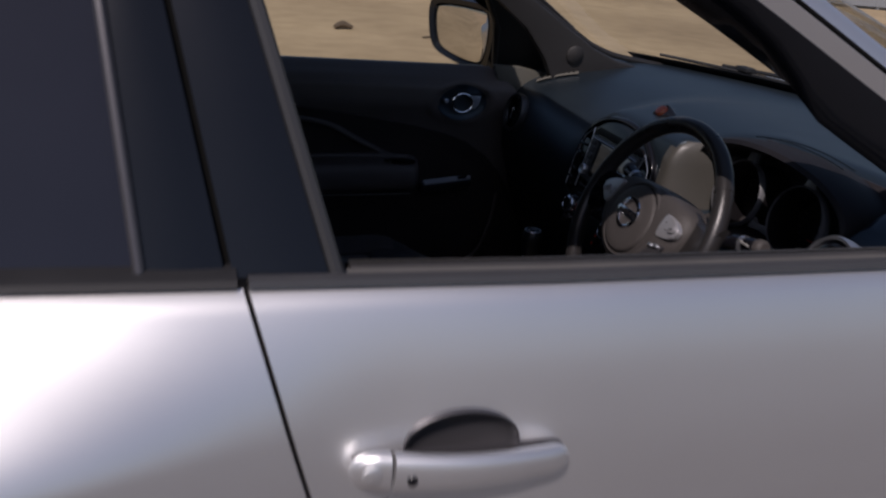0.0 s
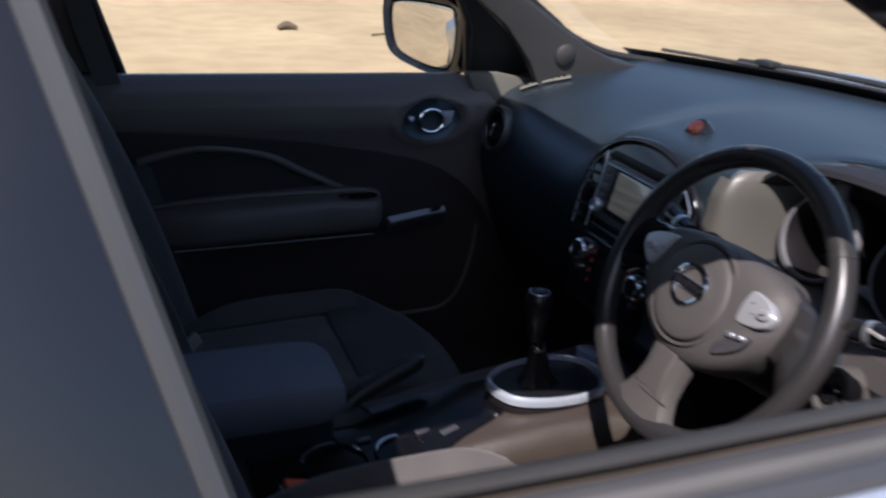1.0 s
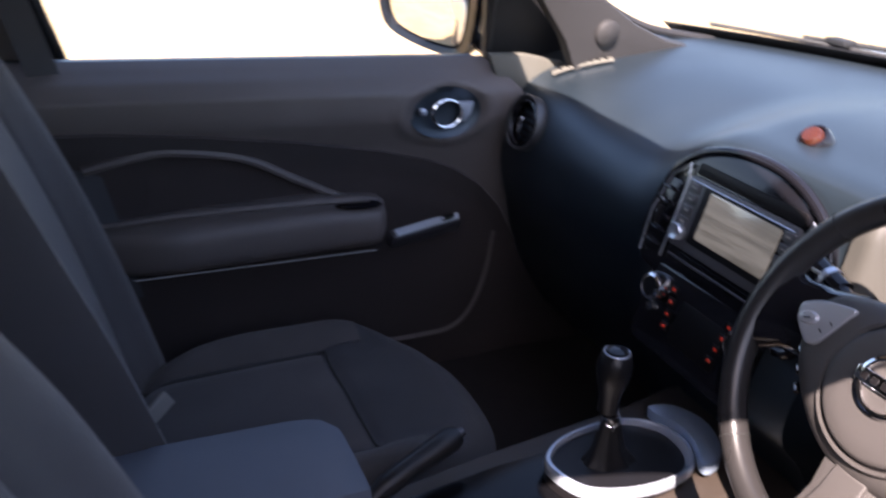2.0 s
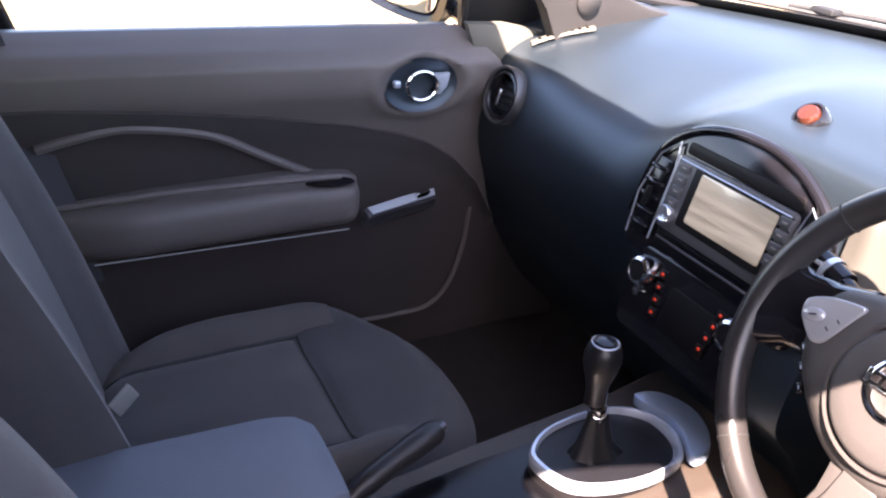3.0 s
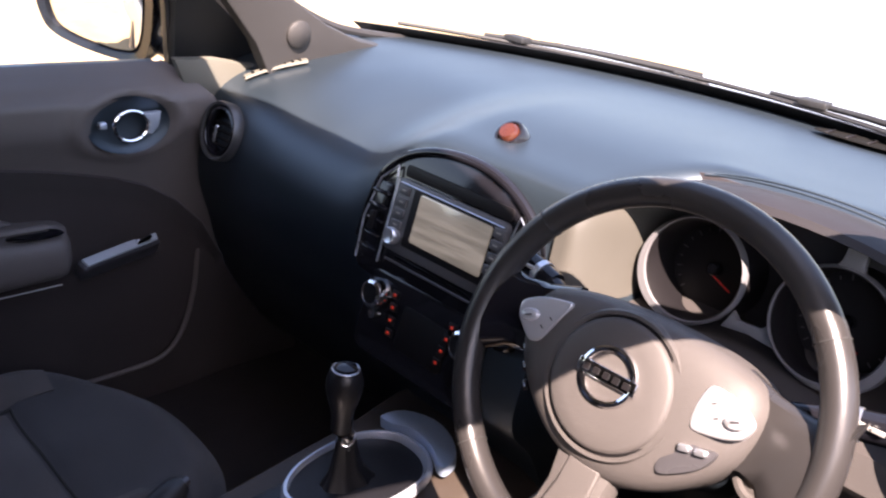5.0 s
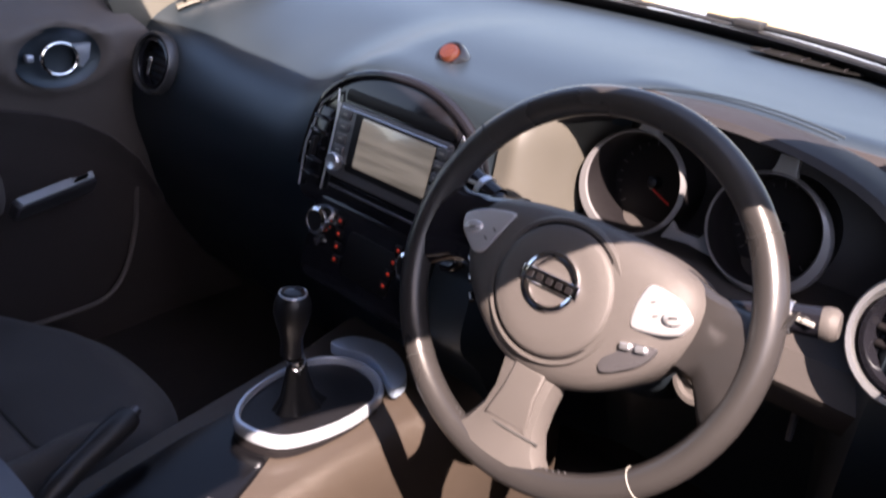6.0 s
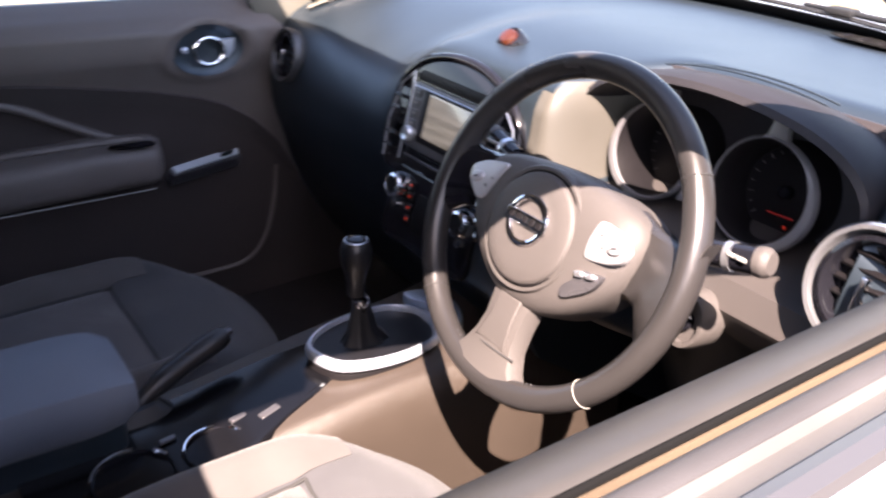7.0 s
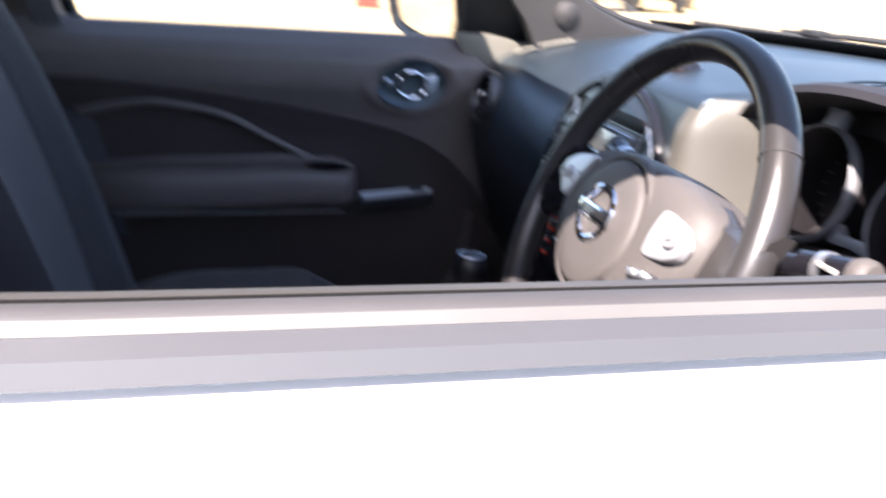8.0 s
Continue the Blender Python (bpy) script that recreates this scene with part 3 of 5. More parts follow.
# piping that bounds the pocket, and the long soft armrest below it
part("pocket_piping", tube(smooth_line([(x, trim_y(x, z) + 0.004, z) for x, z in ((-0.56, 0.835), (-0.47, 0.858), (-0.412, 0.860), (-0.309, 0.84), (-0.224, 0.796), (-0.13, 0.75), (-0.08, 0.738))], 6), 0.008, n=8), DOORTRIM, pdoor)
arm_rows = []
for i in range(49):
    t = i / 48
    x = lerp(-0.60, -0.055, t)
    zt = along([(-0.60, 0.725), (-0.4, 0.742), (-0.18, 0.752), (-0.055, 0.742)], x)
    zb = along([(-0.60, 0.64), (-0.4, 0.65), (-0.055, 0.664)], x)
    end = math.sqrt(max(0.0, 1 - (1 - min(1, (1 - t) / 0.06)) ** 2))
    d = (0.014 + 0.046 * ease(0, 0.35, t)) * (0.55 + 0.45 * end)
    zc, hh = (zt + zb) / 2, (zt - zb) / 2 * (0.75 + 0.25 * end)
    ys = 0.652
    arm_rows.append([Vector((x, ys - d * max(0.0, math.cos(q)) ** 0.55, zc + hh * math.copysign(abs(math.sin(q)) ** 0.7, math.sin(q)) + 0.01 * (math.sin(q) > 0.95))) for q in [radians(-90 + 180 * m / 16) for m in range(17)]] + [Vector((x, ys + 0.012, zc))])
arm = part("armrest", cap_rows(arm_rows), DOORTRIM, pdoor)
part("top_ridge", tube(smooth_line([(-0.56, 0.632, 0.738), (-0.4, 0.612, 0.757), (-0.25, 0.598, 0.765), (-0.1, 0.594, 0.766)], 6), 0.006, n=8), DOORTRIM, arm)
part("pull_cup", lathe([(0.033, 0), (0.03, 0.0035), (0.0, 0.001)], axes((-0.112, 0.612, 0.7475), (1, 0, -0.03), (0, 0.97, 0.2), (0.03, -0.2, 0.97)), 28, 1.35, 0.4), GLOSS, arm)
part("stitch_line", tube([(x, 0.6, 0.6565 + 0.018 * (x + 0.3)) for x in [-0.5 + 0.03 * k for k in range(15)]], 0.0015, n=5), THREAD, arm)
SWM = axes((0.03, 0.617, 0.690), Vector((0.94, 0.33, -0.02)).normalized(), Vector((-0.3, 0.84, 0.44)).normalized(), Vector((0.17, -0.41, 0.9)).normalized())
sw = part("switch_panel", slab([(-0.08, -0.006), (0.078, -0.003), (0.086, 0.011), (0.02, 0.013), (-0.08, 0.010)], 0.004, 0.0015, SWM), LIGHT_TRIM, pdoor, "satin silver window switch panel")
part("panel_base", block(0.17, 0.022, 0.03, 0.006, SWM @ pose(0, 0.003, -0.0165)), GREY_TRIM, pdoor, "dark grey switch panel base")
part("window_switch", block(0.032, 0.009, 0.012, 0.003, SWM @ pose(0.045, 0.002, 0.01)), CHROME, sw)
part("lower_piping", tube(smooth_line([(-0.06, 0.66, 0.425), (0.05, 0.66, 0.425), (0.122, 0.66, 0.435), (0.165, 0.662, 0.48), (0.19, 0.665, 0.56), (0.2, 0.67, 0.64)], 6), 0.005, n=6), DOORTRIM, pdoor)
# release: chrome ring, bright lever and lock tab
RM = axes((0.043, 0.608, 0.912), (1, 0, 0), (0, 0, 1), (0, -1, 0))
ring = part("release_bowl", lathe([(0.05, -0.016), (0.058, 0.001), (0.053, -0.003), (0.04, -0.006), (0, -0.007)], RM, 40, 1.2, 0.82), DASH, pdoor, "dark grey release bowl")
part("chrome_ring", tube([RM @ Vector((0.026 * math.cos(a) * 1.08, 0.026 * math.sin(a) * 0.95, 0.006)) for a in [2 * math.pi * k / 32 for k in range(32)]], 0.0035, closed=True, n=8, up=(0, 1, 0)), CHROME, ring)
part("release_lever", slab([(0.018, 0.02), (0.05, 0.021), (0.046, -0.002), (0.034, -0.016), (0.027, -0.014), (0.03, 0.004)], 0.012, 0.004, RM @ pose(0, 0, 0.0)), RING, ring)
part("lock_tab", block(0.013, 0.012, 0.012, 0.004, RM @ pose(-0.046, 0.004, 0.003)), RING, ring)

# passenger window: glass, quarter sail panel and door mirror
part("window_glass", sheet([[Vector((lerp(-0.6 - 0.3 * (z - 1), 0.2 - 0.9 * (z - 1.0), i / 4), lerp(0.735, 0.60, (z - 1.0) / 0.4), z)) for z in (0.99, 1.1, 1.25, 1.4)] for i in range(5)]), GLASS, pdoor).visible_shadow = False
part("sail_panel", slab([(0.152, 0.985), (0.42, 0.98), (0.5, 1.0), (0.36, 1.12), (0.2, 1.22), (0.02, 1.29), (0.12, 1.12)], 0.016, 0.004, axes((0, 1.035, 0), (1, 0, 0), (0, -0.34, 1), Vector((0, -1, -0.34)).normalized())), RUBBER, pdoor, "black mirror sail panel")
part("quarter_frame", tube([(0.154, 0.683, 0.99), (0.138, 0.645, 1.1), (0.03, 0.585, 1.28)], 0.006, n=8), SILL, pdoor)

PT = [(0.285, 0.97), (0.36, 0.95), (0.45, 0.96), (0.57, 1.0), (0.53, 1.035), (0.46, 1.05), (0.385, 1.079), (0.312, 1.12), (0.219, 1.175), (0.105, 1.242), (-0.082, 1.336), (-0.29, 1.414), (-0.29, 1.372), (-0.04, 1.279), (0.08, 1.192), (0.175, 1.124), (0.24, 1.05), (0.27, 0.998)]
part("pillar_foot_trim", slab([(0.125, 1.014), (0.2, 1.012), (0.285, 0.996), (0.34, 0.95), (0.3, 0.9), (0.18, 0.9)], 0.014, 0.005, axes((0, 0.73, 0), (1, 0, 0), (0, -0.1, 1), (0, -1, -0.1))), CREAM, car, "pale grey moulded pillar foot")
trim = part("screen_pillar_trim", slab(PT, 0.03, 0.008, axes((0, 0.71, 0), (1, 0, 0), (0, -0.12, 1), (0, -1, -0.12))), PILLAR_TRIM, car, "grey plastic pillar trim")
part("tweeter_cover", lathe([(0.024, 0), (0.024, 0.006), (0.02, 0.010), (0.0, 0.012)], axes((0.322, 0.5535, 1.062), (1, 0, 0), (0, -0.12, 1), (0, -1, -0.12)), 30), PILLAR_TRIM, trim)
part("screen_edge_band", tube(smooth_line([(x, 0.64 - 0.12 * (z - 1.0), z + 0.006) for x, z in ((0.68, 1.02), (0.53, 1.039), (0.46, 1.053), (0.385, 1.082), (0.312, 1.123), (0.219, 1.178), (0.105, 1.245), (-0.082, 1.339))], 5), 0.008, n=8), RUBBER, car)

mirror = thing("door_mirror", "silver-edged door mirror reflecting the sunlit yard", "mirror")
MM = axes((0.14, 0.945, 1.04), Vector((0.47, -0.883, 0.0)), Vector((-0.06, -0.03, 1)).normalized(), Vector((-0.88, -0.47, -0.06)).normalized())
MO = smooth_line([(-0.1, 0.058, 0), (-0.094, -0.018, 0), (-0.058, -0.052, 0), (0.05, -0.07, 0), (0.1, -0.05, 0), (0.112, 0.065, 0), (0.06, 0.084, 0), (-0.07, 0.08, 0)], 5, True)
part("housing", cap_rows([[MM @ Vector((p.x * k, p.y * k, w)) for p in MO] for k, w in ((1.12, -0.02), (1.18, -0.024), (1.2, -0.04), (1.05, -0.075), (0.8, -0.11), (0.4, -0.125))]), SILVER, mirror)
part("bezel", cap_rows([[MM @ Vector((p.x * k, p.y * k, w)) for p in MO] for k, w in ((1.22, -0.03), (1.27, 0.0), (1.22, 0.016), (1.05, 0.012), (0.97, 0.0))]), BLACK_TRIM, mirror)
part("mirror_glass", slab([(p.x * 0.97, p.y * 0.97) for p in MO], 0.003, 0.001, MM @ pose(0, 0, 0.004)), MIRROR, mirror)
part("mirror_arm", tube([(0.25, 0.73, 0.968), (0.25, 0.8, 0.966), (0.235, 0.88, 0.985)], [0.035, 0.03, 0.028], n=12, squash=0.6), MOULDING, mirror)


# ---- dashboard ----
DRIVER = [(0.97, 1.034), (0.85, 1.036), (0.7, 1.041), (0.55, 1.046), (0.43, 1.05), (0.38, 1.05), (0.362, 1.03), (0.36, 0.97), (0.33, 0.895), (0.25, 0.868), (0.27, 0.83), (0.31, 0.77), (0.37, 0.70), (0.43, 0.6), (0.5, 0.45)]
MIDDLE = [(0.97, 1.034), (0.85, 1.036), (0.7, 1.041), (0.55, 1.047), (0.43, 1.05), (0.34, 1.046), (0.26, 1.034), (0.205, 1.024), (0.19, 1.0), (0.182, 0.94), (0.165, 0.87), (0.14, 0.80), (0.137, 0.735), (0.185, 0.68), (0.225, 0.61), (0.24, 0.45)]
PASSENGER = [(0.97, 1.034), (0.85, 1.035), (0.7, 1.036), (0.55, 1.034), (0.43, 1.025), (0.34, 1.005), (0.262, 0.978), (0.212, 0.945), (0.186, 0.90), (0.176, 0.85), (0.188, 0.78), (0.215, 0.71), (0.24, 0.64), (0.29, 0.55), (0.36, 0.45)]


def dash_profile(y):
    k = ease(0.06, 0.24, y)
    j = ease(-0.17, -0.24, y) * (1 - ease(-0.54, -0.6, y))
    e = ease(-0.54, -0.62, y)
    pts = []
    for d, c, p in zip(DRIVER, MIDDLE, PASSENGER):
        q = Vector((*c, 0)).lerp(Vector((*p, 0)), k).lerp(Vector((*d, 0)), j)
        q = q.lerp(Vector((*p, 0)) + Vector((0.0, 0.03, 0)), e)
        pts.append(q)
    rise = ease(0.36, 0.5, y)
    for i, up in ((5, 0.006), (6, 0.010), (7, 0.012), (8, 0.006)):
        pts[i].y += up * rise
    lim = WX(y) - 0.006
    for q in pts[:5]:
        q.x = 0.43 + (q.x - 0.43) * (lim - 0.43) / 0.54
    return [Vector((p.x, y, p.y)) for p in smooth_line(pts, 4)]


dash = thing("dashboard", "dark soft-grained dashboard reflecting blue sky", "dashboard")
part("dash_pad", sheet([dash_profile(-0.69 + 0.02 * i) for i in range(70)], thick=0.006), DASH, dash)


def slat_vent(parent, m, w, h, n):
    """Rectangular louvre with separate slats."""
    v = part("air_vent", slab(rounded(w, h, min(w, h) * 0.3), 0.002, 0.001, m), GLOSS, parent)
    for i in range(n):
        part("slat", block(w * 0.9, 0.0035, 0.006, 0.001, m @ pose(0, h * ((i + 0.5) / n - 0.5) * 0.92, 0.006, 25), 1), GLOSS, v)
    part("vent_tab", block(0.006, h * 0.24, 0.008, 0.002, m @ pose(0, 0, 0.011)), DIAL, v)
    return v


def round_vent(parent, m, r, rim_mat):
    v = part("round_vent", lathe([(r * 0.9, -0.03), (r, -0.006), (r * 1.02, 0.008), (r * 0.98, 0.012), (r * 0.91, 0.011), (r * 0.88, 0.002), (r * 0.86, -0.012), (0, -0.016)], m, 40), rim_mat, parent)
    part("vent_barrel", lathe([(r * 0.86, -0.024), (r * 0.86, -0.004), (r * 0.82, 0.008), (r * 0.74, 0.009), (r * 0.68, 0.002), (r * 0.66, -0.01), (0, -0.012)], m, 36), GLOSS, v)
    for k in range(-2, 3):
        half = math.sqrt(max(0.01, 0.66 ** 2 - (k * 0.24) ** 2)) * r
        part("slat", block(2 * half, 0.0035, 0.008, 0.001, m @ pose(0, k * 0.24 * r, -0.006, 30), 1), DIAL, v)
    part("vent_tab", block(0.007, r * 0.6, 0.010, 0.003, m @ pose(0, -r * 0.1, 0.009)), CHROME, v)
    return v


round_vent(dash, facing(0.182, 0.552, 0.902, 14) @ pose(0, 0, 0.004, 0, 2, 0), 0.05, MOULDING)
round_vent(dash, facing(0.192, -0.612, 0.945, 15) @ pose(0, 0, 0.006, 0, -8, 0), 0.06, SATIN)
# demister grille by the passenger screen pillar: a pale strip with dark slots
grille_pts = []
for i in range(9):
    gx = 0.24 + 0.0125 * i
    gz = along([(q.x, q.z) for q in reversed(dash_profile(0.585 - 0.005 * i)[12:40])], gx)
    grille_pts.append(Vector((gx, 0.585 - 0.005 * i, gz + 0.007)))
grille = part("demister_grille", sheet([[p + Vector((-0.004 * c - 0.001, -0.009 * c, h)) for c, h in ((-1, -0.003), (-0.9, 0.0015), (0.9, 0.0015), (1, -0.003))] for p in grille_pts], thick=0.002), CREAM, dash, "pale slotted demister grille")
for p in grille_pts[1:8]:
    part("demister_slot", block(0.0055, 0.015, 0.003, 0.001, pose(p.x, p.y, p.z + 0.0015, 0, -20, -20), 1), SLOT, grille)
# pale moulded cheek between the stack and the cluster
cheek = []
for i in range(13):
    y = lerp(-0.152, -0.226, i / 12)
    line = [p for p in dash_profile(y) if p.z < 1.03 and p.x < 0.4 and p.z > 0.9]
    table = [(p.z, p.x) for p in reversed(line)]
    cheek.append([Vector((along(table, z) - 0.009 * ease(1.026, 0.985, z) + 0.002, y, z)) for z in [lerp(0.905, 1.026, q / 16) for q in range(17)]])
part("side_cheek", sheet(cheek, thick=0.004), CHEEK, dash, "pale grey moulded cheek")
# hazard switch on the crown of the pad
HZ = axes((0.262, 0.003, 1.0385), (0, -1, 0), (0.74, 0, 0.673), (-0.673, 0, 0.74))
hz = part("hazard_surround", lathe([(0.023, -0.02), (0.0215, 0.0), (0.0195, 0.0045), (0.0165, 0.0055), (0.0155, 0.002), (0, 0.002)], HZ, 32), GLOSS, dash)
part("hazard_button", lathe([(0.014, 0.0), (0.014, 0.006), (0.011, 0.010), (0.0, 0.0115)], HZ, 28), HAZARD, hz, "red-orange hazard button")
# demister outlet let into the pad near the screen
def pad_z(x, y):
    line = sorted((q.x, q.z) for q in dash_profile(y)[:40])
    return along(line, x)


for vy in (-0.26,):
    vent = part("defroster_vent", sheet([[Vector((0.79 + 0.028 * math.cos(a) * k, vy + 0.09 * math.sin(a) * k, pad_z(0.79 + 0.028 * math.cos(a) * k, vy + 0.09 * math.sin(a) * k) + h)) for a in [2 * math.pi * q / 32 for q in range(32)]] for k, h in ((1.0, 0.0068), (0.97, 0.0085), (0.92, 0.0085), (0.88, 0.007), (0.02, 0.007))], wrap=True), SLOT, dash, "black oval demister outlet")
    for q in range(5):
        part("slat", block(0.04, 0.003, 0.004, 0.001, pose(0.79, vy + 0.032 * (q - 2), pad_z(0.79, vy) + 0.0085), 1), DIAL, vent)
# black border and seal along the foot of the screen
part("screen_border", sheet([[Vector((lerp(WX(y), -0.07 - 0.3 * y * y, t) - 0.006, y * lerp(1.0, 0.86, t), lerp(1.028, 1.455 - 0.1 * y * y, t) + 0.05 * math.sin(math.pi * t))) for t in (0.0, 0.025, 0.05)] for y in [-0.715 + 0.0715 * j for j in range(21)]], thick=0.002), FRIT, dash, "black ceramic border of the windscreen")
part("screen_foot_seal", tube([(WX(y) - 0.006, y, 1.036) for y in [-0.7 + 0.07 * k for k in range(21)]], 0.006, n=8), SLOT, dash)

# ---- instrument cluster under its hood ----
cluster = thing("instrument_cluster", "twin-dial instrument cluster in silver rings under a dark hood", "instrument cluster")
hood = []
for i in range(25):
    t = i / 24
    a = math.pi * t
    y = -0.372 + 0.2 * math.cos(a)
    z = 0.955 + 0.115 * math.sin(a) ** 0.55
    hood.append([Vector((0.36, y * 0.98 - 0.007, z - 0.02)), Vector((0.3, y, z - 0.004)), Vector((0.255, y, z)), Vector((0.236, y, z - 0.003)), Vector((0.231, y * 0.985 - 0.0055, z - 0.01)), Vector((0.255, y * 0.97 - 0.011, z - 0.018)), Vector((0.31, y * 0.96 - 0.015, z - 0.03))])
part("hood", sheet(hood, thick=0.003), HOOD, cluster)
for rx in (0.3, 0.325):
    part("hood_ridge", tube([(rx, y, 0.9565 + 0.115 * math.sin(math.acos((y + 0.372) / 0.2)) ** 0.55 - 0.1 * max(0, rx - 0.3)) for y in [-0.25 - 0.018 * k for k in range(13)]], 0.0014, n=6), DASH, cluster)
part("backing", slab(rounded(0.38, 0.165, 0.05, 6), 0.004, 0.002, facing(0.338, -0.372, 0.965, 12)), FACIA, cluster)


def gauge(y, z, r, wide, needle_at, turn, length):
    """A deep dial in a flat collar that widens to one side, with a tab on its crown."""
    m = facing(0.282, y, z, 12)
    g = part("gauge", lathe([(r, -0.046), (r, 0.02), (r * 0.985, 0.022), (r * 0.93, 0.018), (r * 0.90, -0.02), (r * 0.89, -0.042), (0, -0.042)], m, 44), DIAL, cluster)
    ring = []
    for q in range(56):
        a = 2 * math.pi * q / 56
        c, sn = math.cos(a), math.sin(a)
        ro = r * 1.02 + 0.0085 * max(0.0, math.cos(a - radians(wide))) ** 1.5
        ri = r * 0.958
        ring.append([m @ Vector((rr * c, rr * sn, h)) for rr, h in ((ri, 0.014), (ri, 0.021), (ri + 0.0012, 0.0232), (ro - 0.002, 0.0222), (ro, 0.019), (ro, 0.012))])
    part("bezel_ring", sheet(ring, closed=True, wrap=True), BEZEL, g, "satin grey bezel collar")
    part("needle", block(length, 0.0026, 0.002, 0.0008, m @ pose(*needle_at, -0.034, 0, 0, turn), 1), NEEDLE, g)
    part("needle_cap", lathe([(0.008, -0.042), (0.008, -0.032), (0.006, -0.03), (0, -0.03)], m, 20), GLOSS, g)
    for k in range(19):
        a = radians(225 - 15 * k)
        part("tick", block(0.006 if k % 2 == 0 else 0.0035, 0.0012, 0.001, 0, m @ pose(r * 0.78 * c_s(a)[0], r * 0.78 * c_s(a)[1], -0.041, 0, 0, math.degrees(a)), 1), GREY_TRIM, g)
    part("ring_tab", slab([(-0.014, r * 0.98), (0.014, r * 0.98), (0.011, r * 1.1), (0.010, r * 1.3), (-0.010, r * 1.3), (-0.011, r * 1.1)], 0.008, 0.002, m @ pose(0, 0, 0.012)), BEZEL, g)
    return g


def c_s(a):
    return math.cos(a), math.sin(a)


gauge(-0.281, 0.959, 0.059, 215, (0.012, -0.012), -24, 0.032)
gauge(-0.434, 0.959, 0.0605, -28, (0.004, -0.026), 2, 0.034)
part("ring_bridge", slab([(-0.03, -0.022), (-0.022, -0.001), (-0.013, -0.009), (0.012, -0.008), (0.021, 0.004), (0.03, -0.022), (0.0, -0.019)], 0.008, 0.002, facing(0.272, -0.3585, 0.936, 12)), BEZEL, cluster, "satin grey bridge between the dials")
part("warning_light", block(0.004, 0.004, 0.002, 0.0008, facing(0.282, -0.434, 0.959, 12) @ pose(0.012, -0.038, -0.038), 1), RED_GLOW, cluster)

# ---- centre stack: lacquered surround, head unit, climate panel ----
stack = thing("centre_stack", "piano black centre stack with screen, vents and climate controls", "centre stack")
SM = facing(0.172, 0.0, 0.925, 13)
SO = smooth_line([(-0.148, -0.09, 0), (-0.15, -0.03, 0), (-0.138, 0.03, 0), (-0.10, 0.068, 0), (-0.04, 0.088, 0), (0.03, 0.09, 0), (0.09, 0.072, 0), (0.135, 0.035, 0), (0.15, -0.03, 0), (0.148, -0.09, 0), (0.1, -0.105, 0), (-0.1, -0.105, 0)], 4, True)
part("surround", slab([(p.x, p.y) for p in SO], 0.016, 0.006, SM @ pose(0, 0, -0.008)), GLOSS, stack)
part("surround_lip", tube([SM @ Vector((p.x * 0.985, p.y * 0.985 + 0.001, 0.006)) for p in SO[2:40]], 0.007, n=12, up=(1, 0, 0)), GLOSS, stack)
slat_vent(stack, SM @ pose(-0.122, -0.028, 0.009), 0.036, 0.105, 5)
slat_vent(stack, SM @ pose(0.122, -0.028, 0.009), 0.036, 0.105, 5)
for s in (-1, 1):
    part("vent_trim", tube([SM @ Vector((s * x, y, 0.012)) for x, y in ((0.142, -0.088), (0.146, -0.03), (0.132, 0.028), (0.106, 0.052), (0.1, 0.02), (0.1, -0.08))], 0.0016, n=6, up=(1, 0, 0)), SATIN, stack)
unit = part("head_unit", slab(rounded(0.192, 0.096, 0.008, 4), 0.008, 0.003, SM @ pose(0, -0.008, 0.008)), UNIT, stack)
part("unit_frame", slab(rounded(0.186, 0.016, 0.005, 3), 0.003, 0.001, SM @ pose(0, 0.05, 0.0075)), DIAL, unit, "grey disc slot band")
part("screen_bezel", slab(rounded(0.142, 0.078, 0.004, 3), 0.0012, 0.0004, SM @ pose(0.009, -0.004, 0.0158)), DIAL, unit)
part("screen", slab(rounded(0.124, 0.064, 0.003, 3), 0.0016, 0.0006, SM @ pose(0.0135, -0.002, 0.0168)), SCREEN, unit, "pale lit touch screen")
part("volume_knob", lathe([(0.0115, 0), (0.0115, 0.008), (0.0098, 0.0105), (0.008, 0.0098), (0, 0.0095)], SM @ pose(-0.079, -0.036, 0.016), 24), SATIN, unit)
for k in range(4):
    for bx in (-0.079, 0.0865):
        btn = part("unit_button", block(0.017, 0.012, 0.004, 0.0015, SM @ pose(bx, 0.026 - 0.0155 * k, 0.017)), UNIT, unit)
        part("button_mark", block(0.007, 0.002, 0.0006, 0, SM @ pose(bx, 0.026 - 0.0155 * k, 0.0192), 1), THREAD, unit)
part("unit_lip", tube([SM @ Vector((x, 0.034, 0.0165)) for x in (-0.09, 0, 0.09)], 0.0012, n=6, up=(1, 0, 0)), SATIN, unit)
part("unit_edge", tube([SM @ Vector((-0.0955, y, 0.0155)) for y in (-0.052, 0.0, 0.038)], 0.0015, n=6), SATIN, unit)
part("unit_strip", block(0.17, 0.003, 0.003, 0.001, SM @ pose(0, -0.068, 0.0155), 1), GREY_TRIM, unit)
CM = facing(0.137, 0.0, 0.785, 14)
climate = part("climate_panel", slab(rounded(0.215, 0.115, 0.02, 5), 0.01, 0.004, CM @ pose(0, 0, -0.002)), GLOSS, stack)
part("climate_display", slab(rounded(0.085, 0.06, 0.006, 3), 0.002, 0.001, CM @ pose(0.012, 0.0, 0.008)), DIAL, climate)
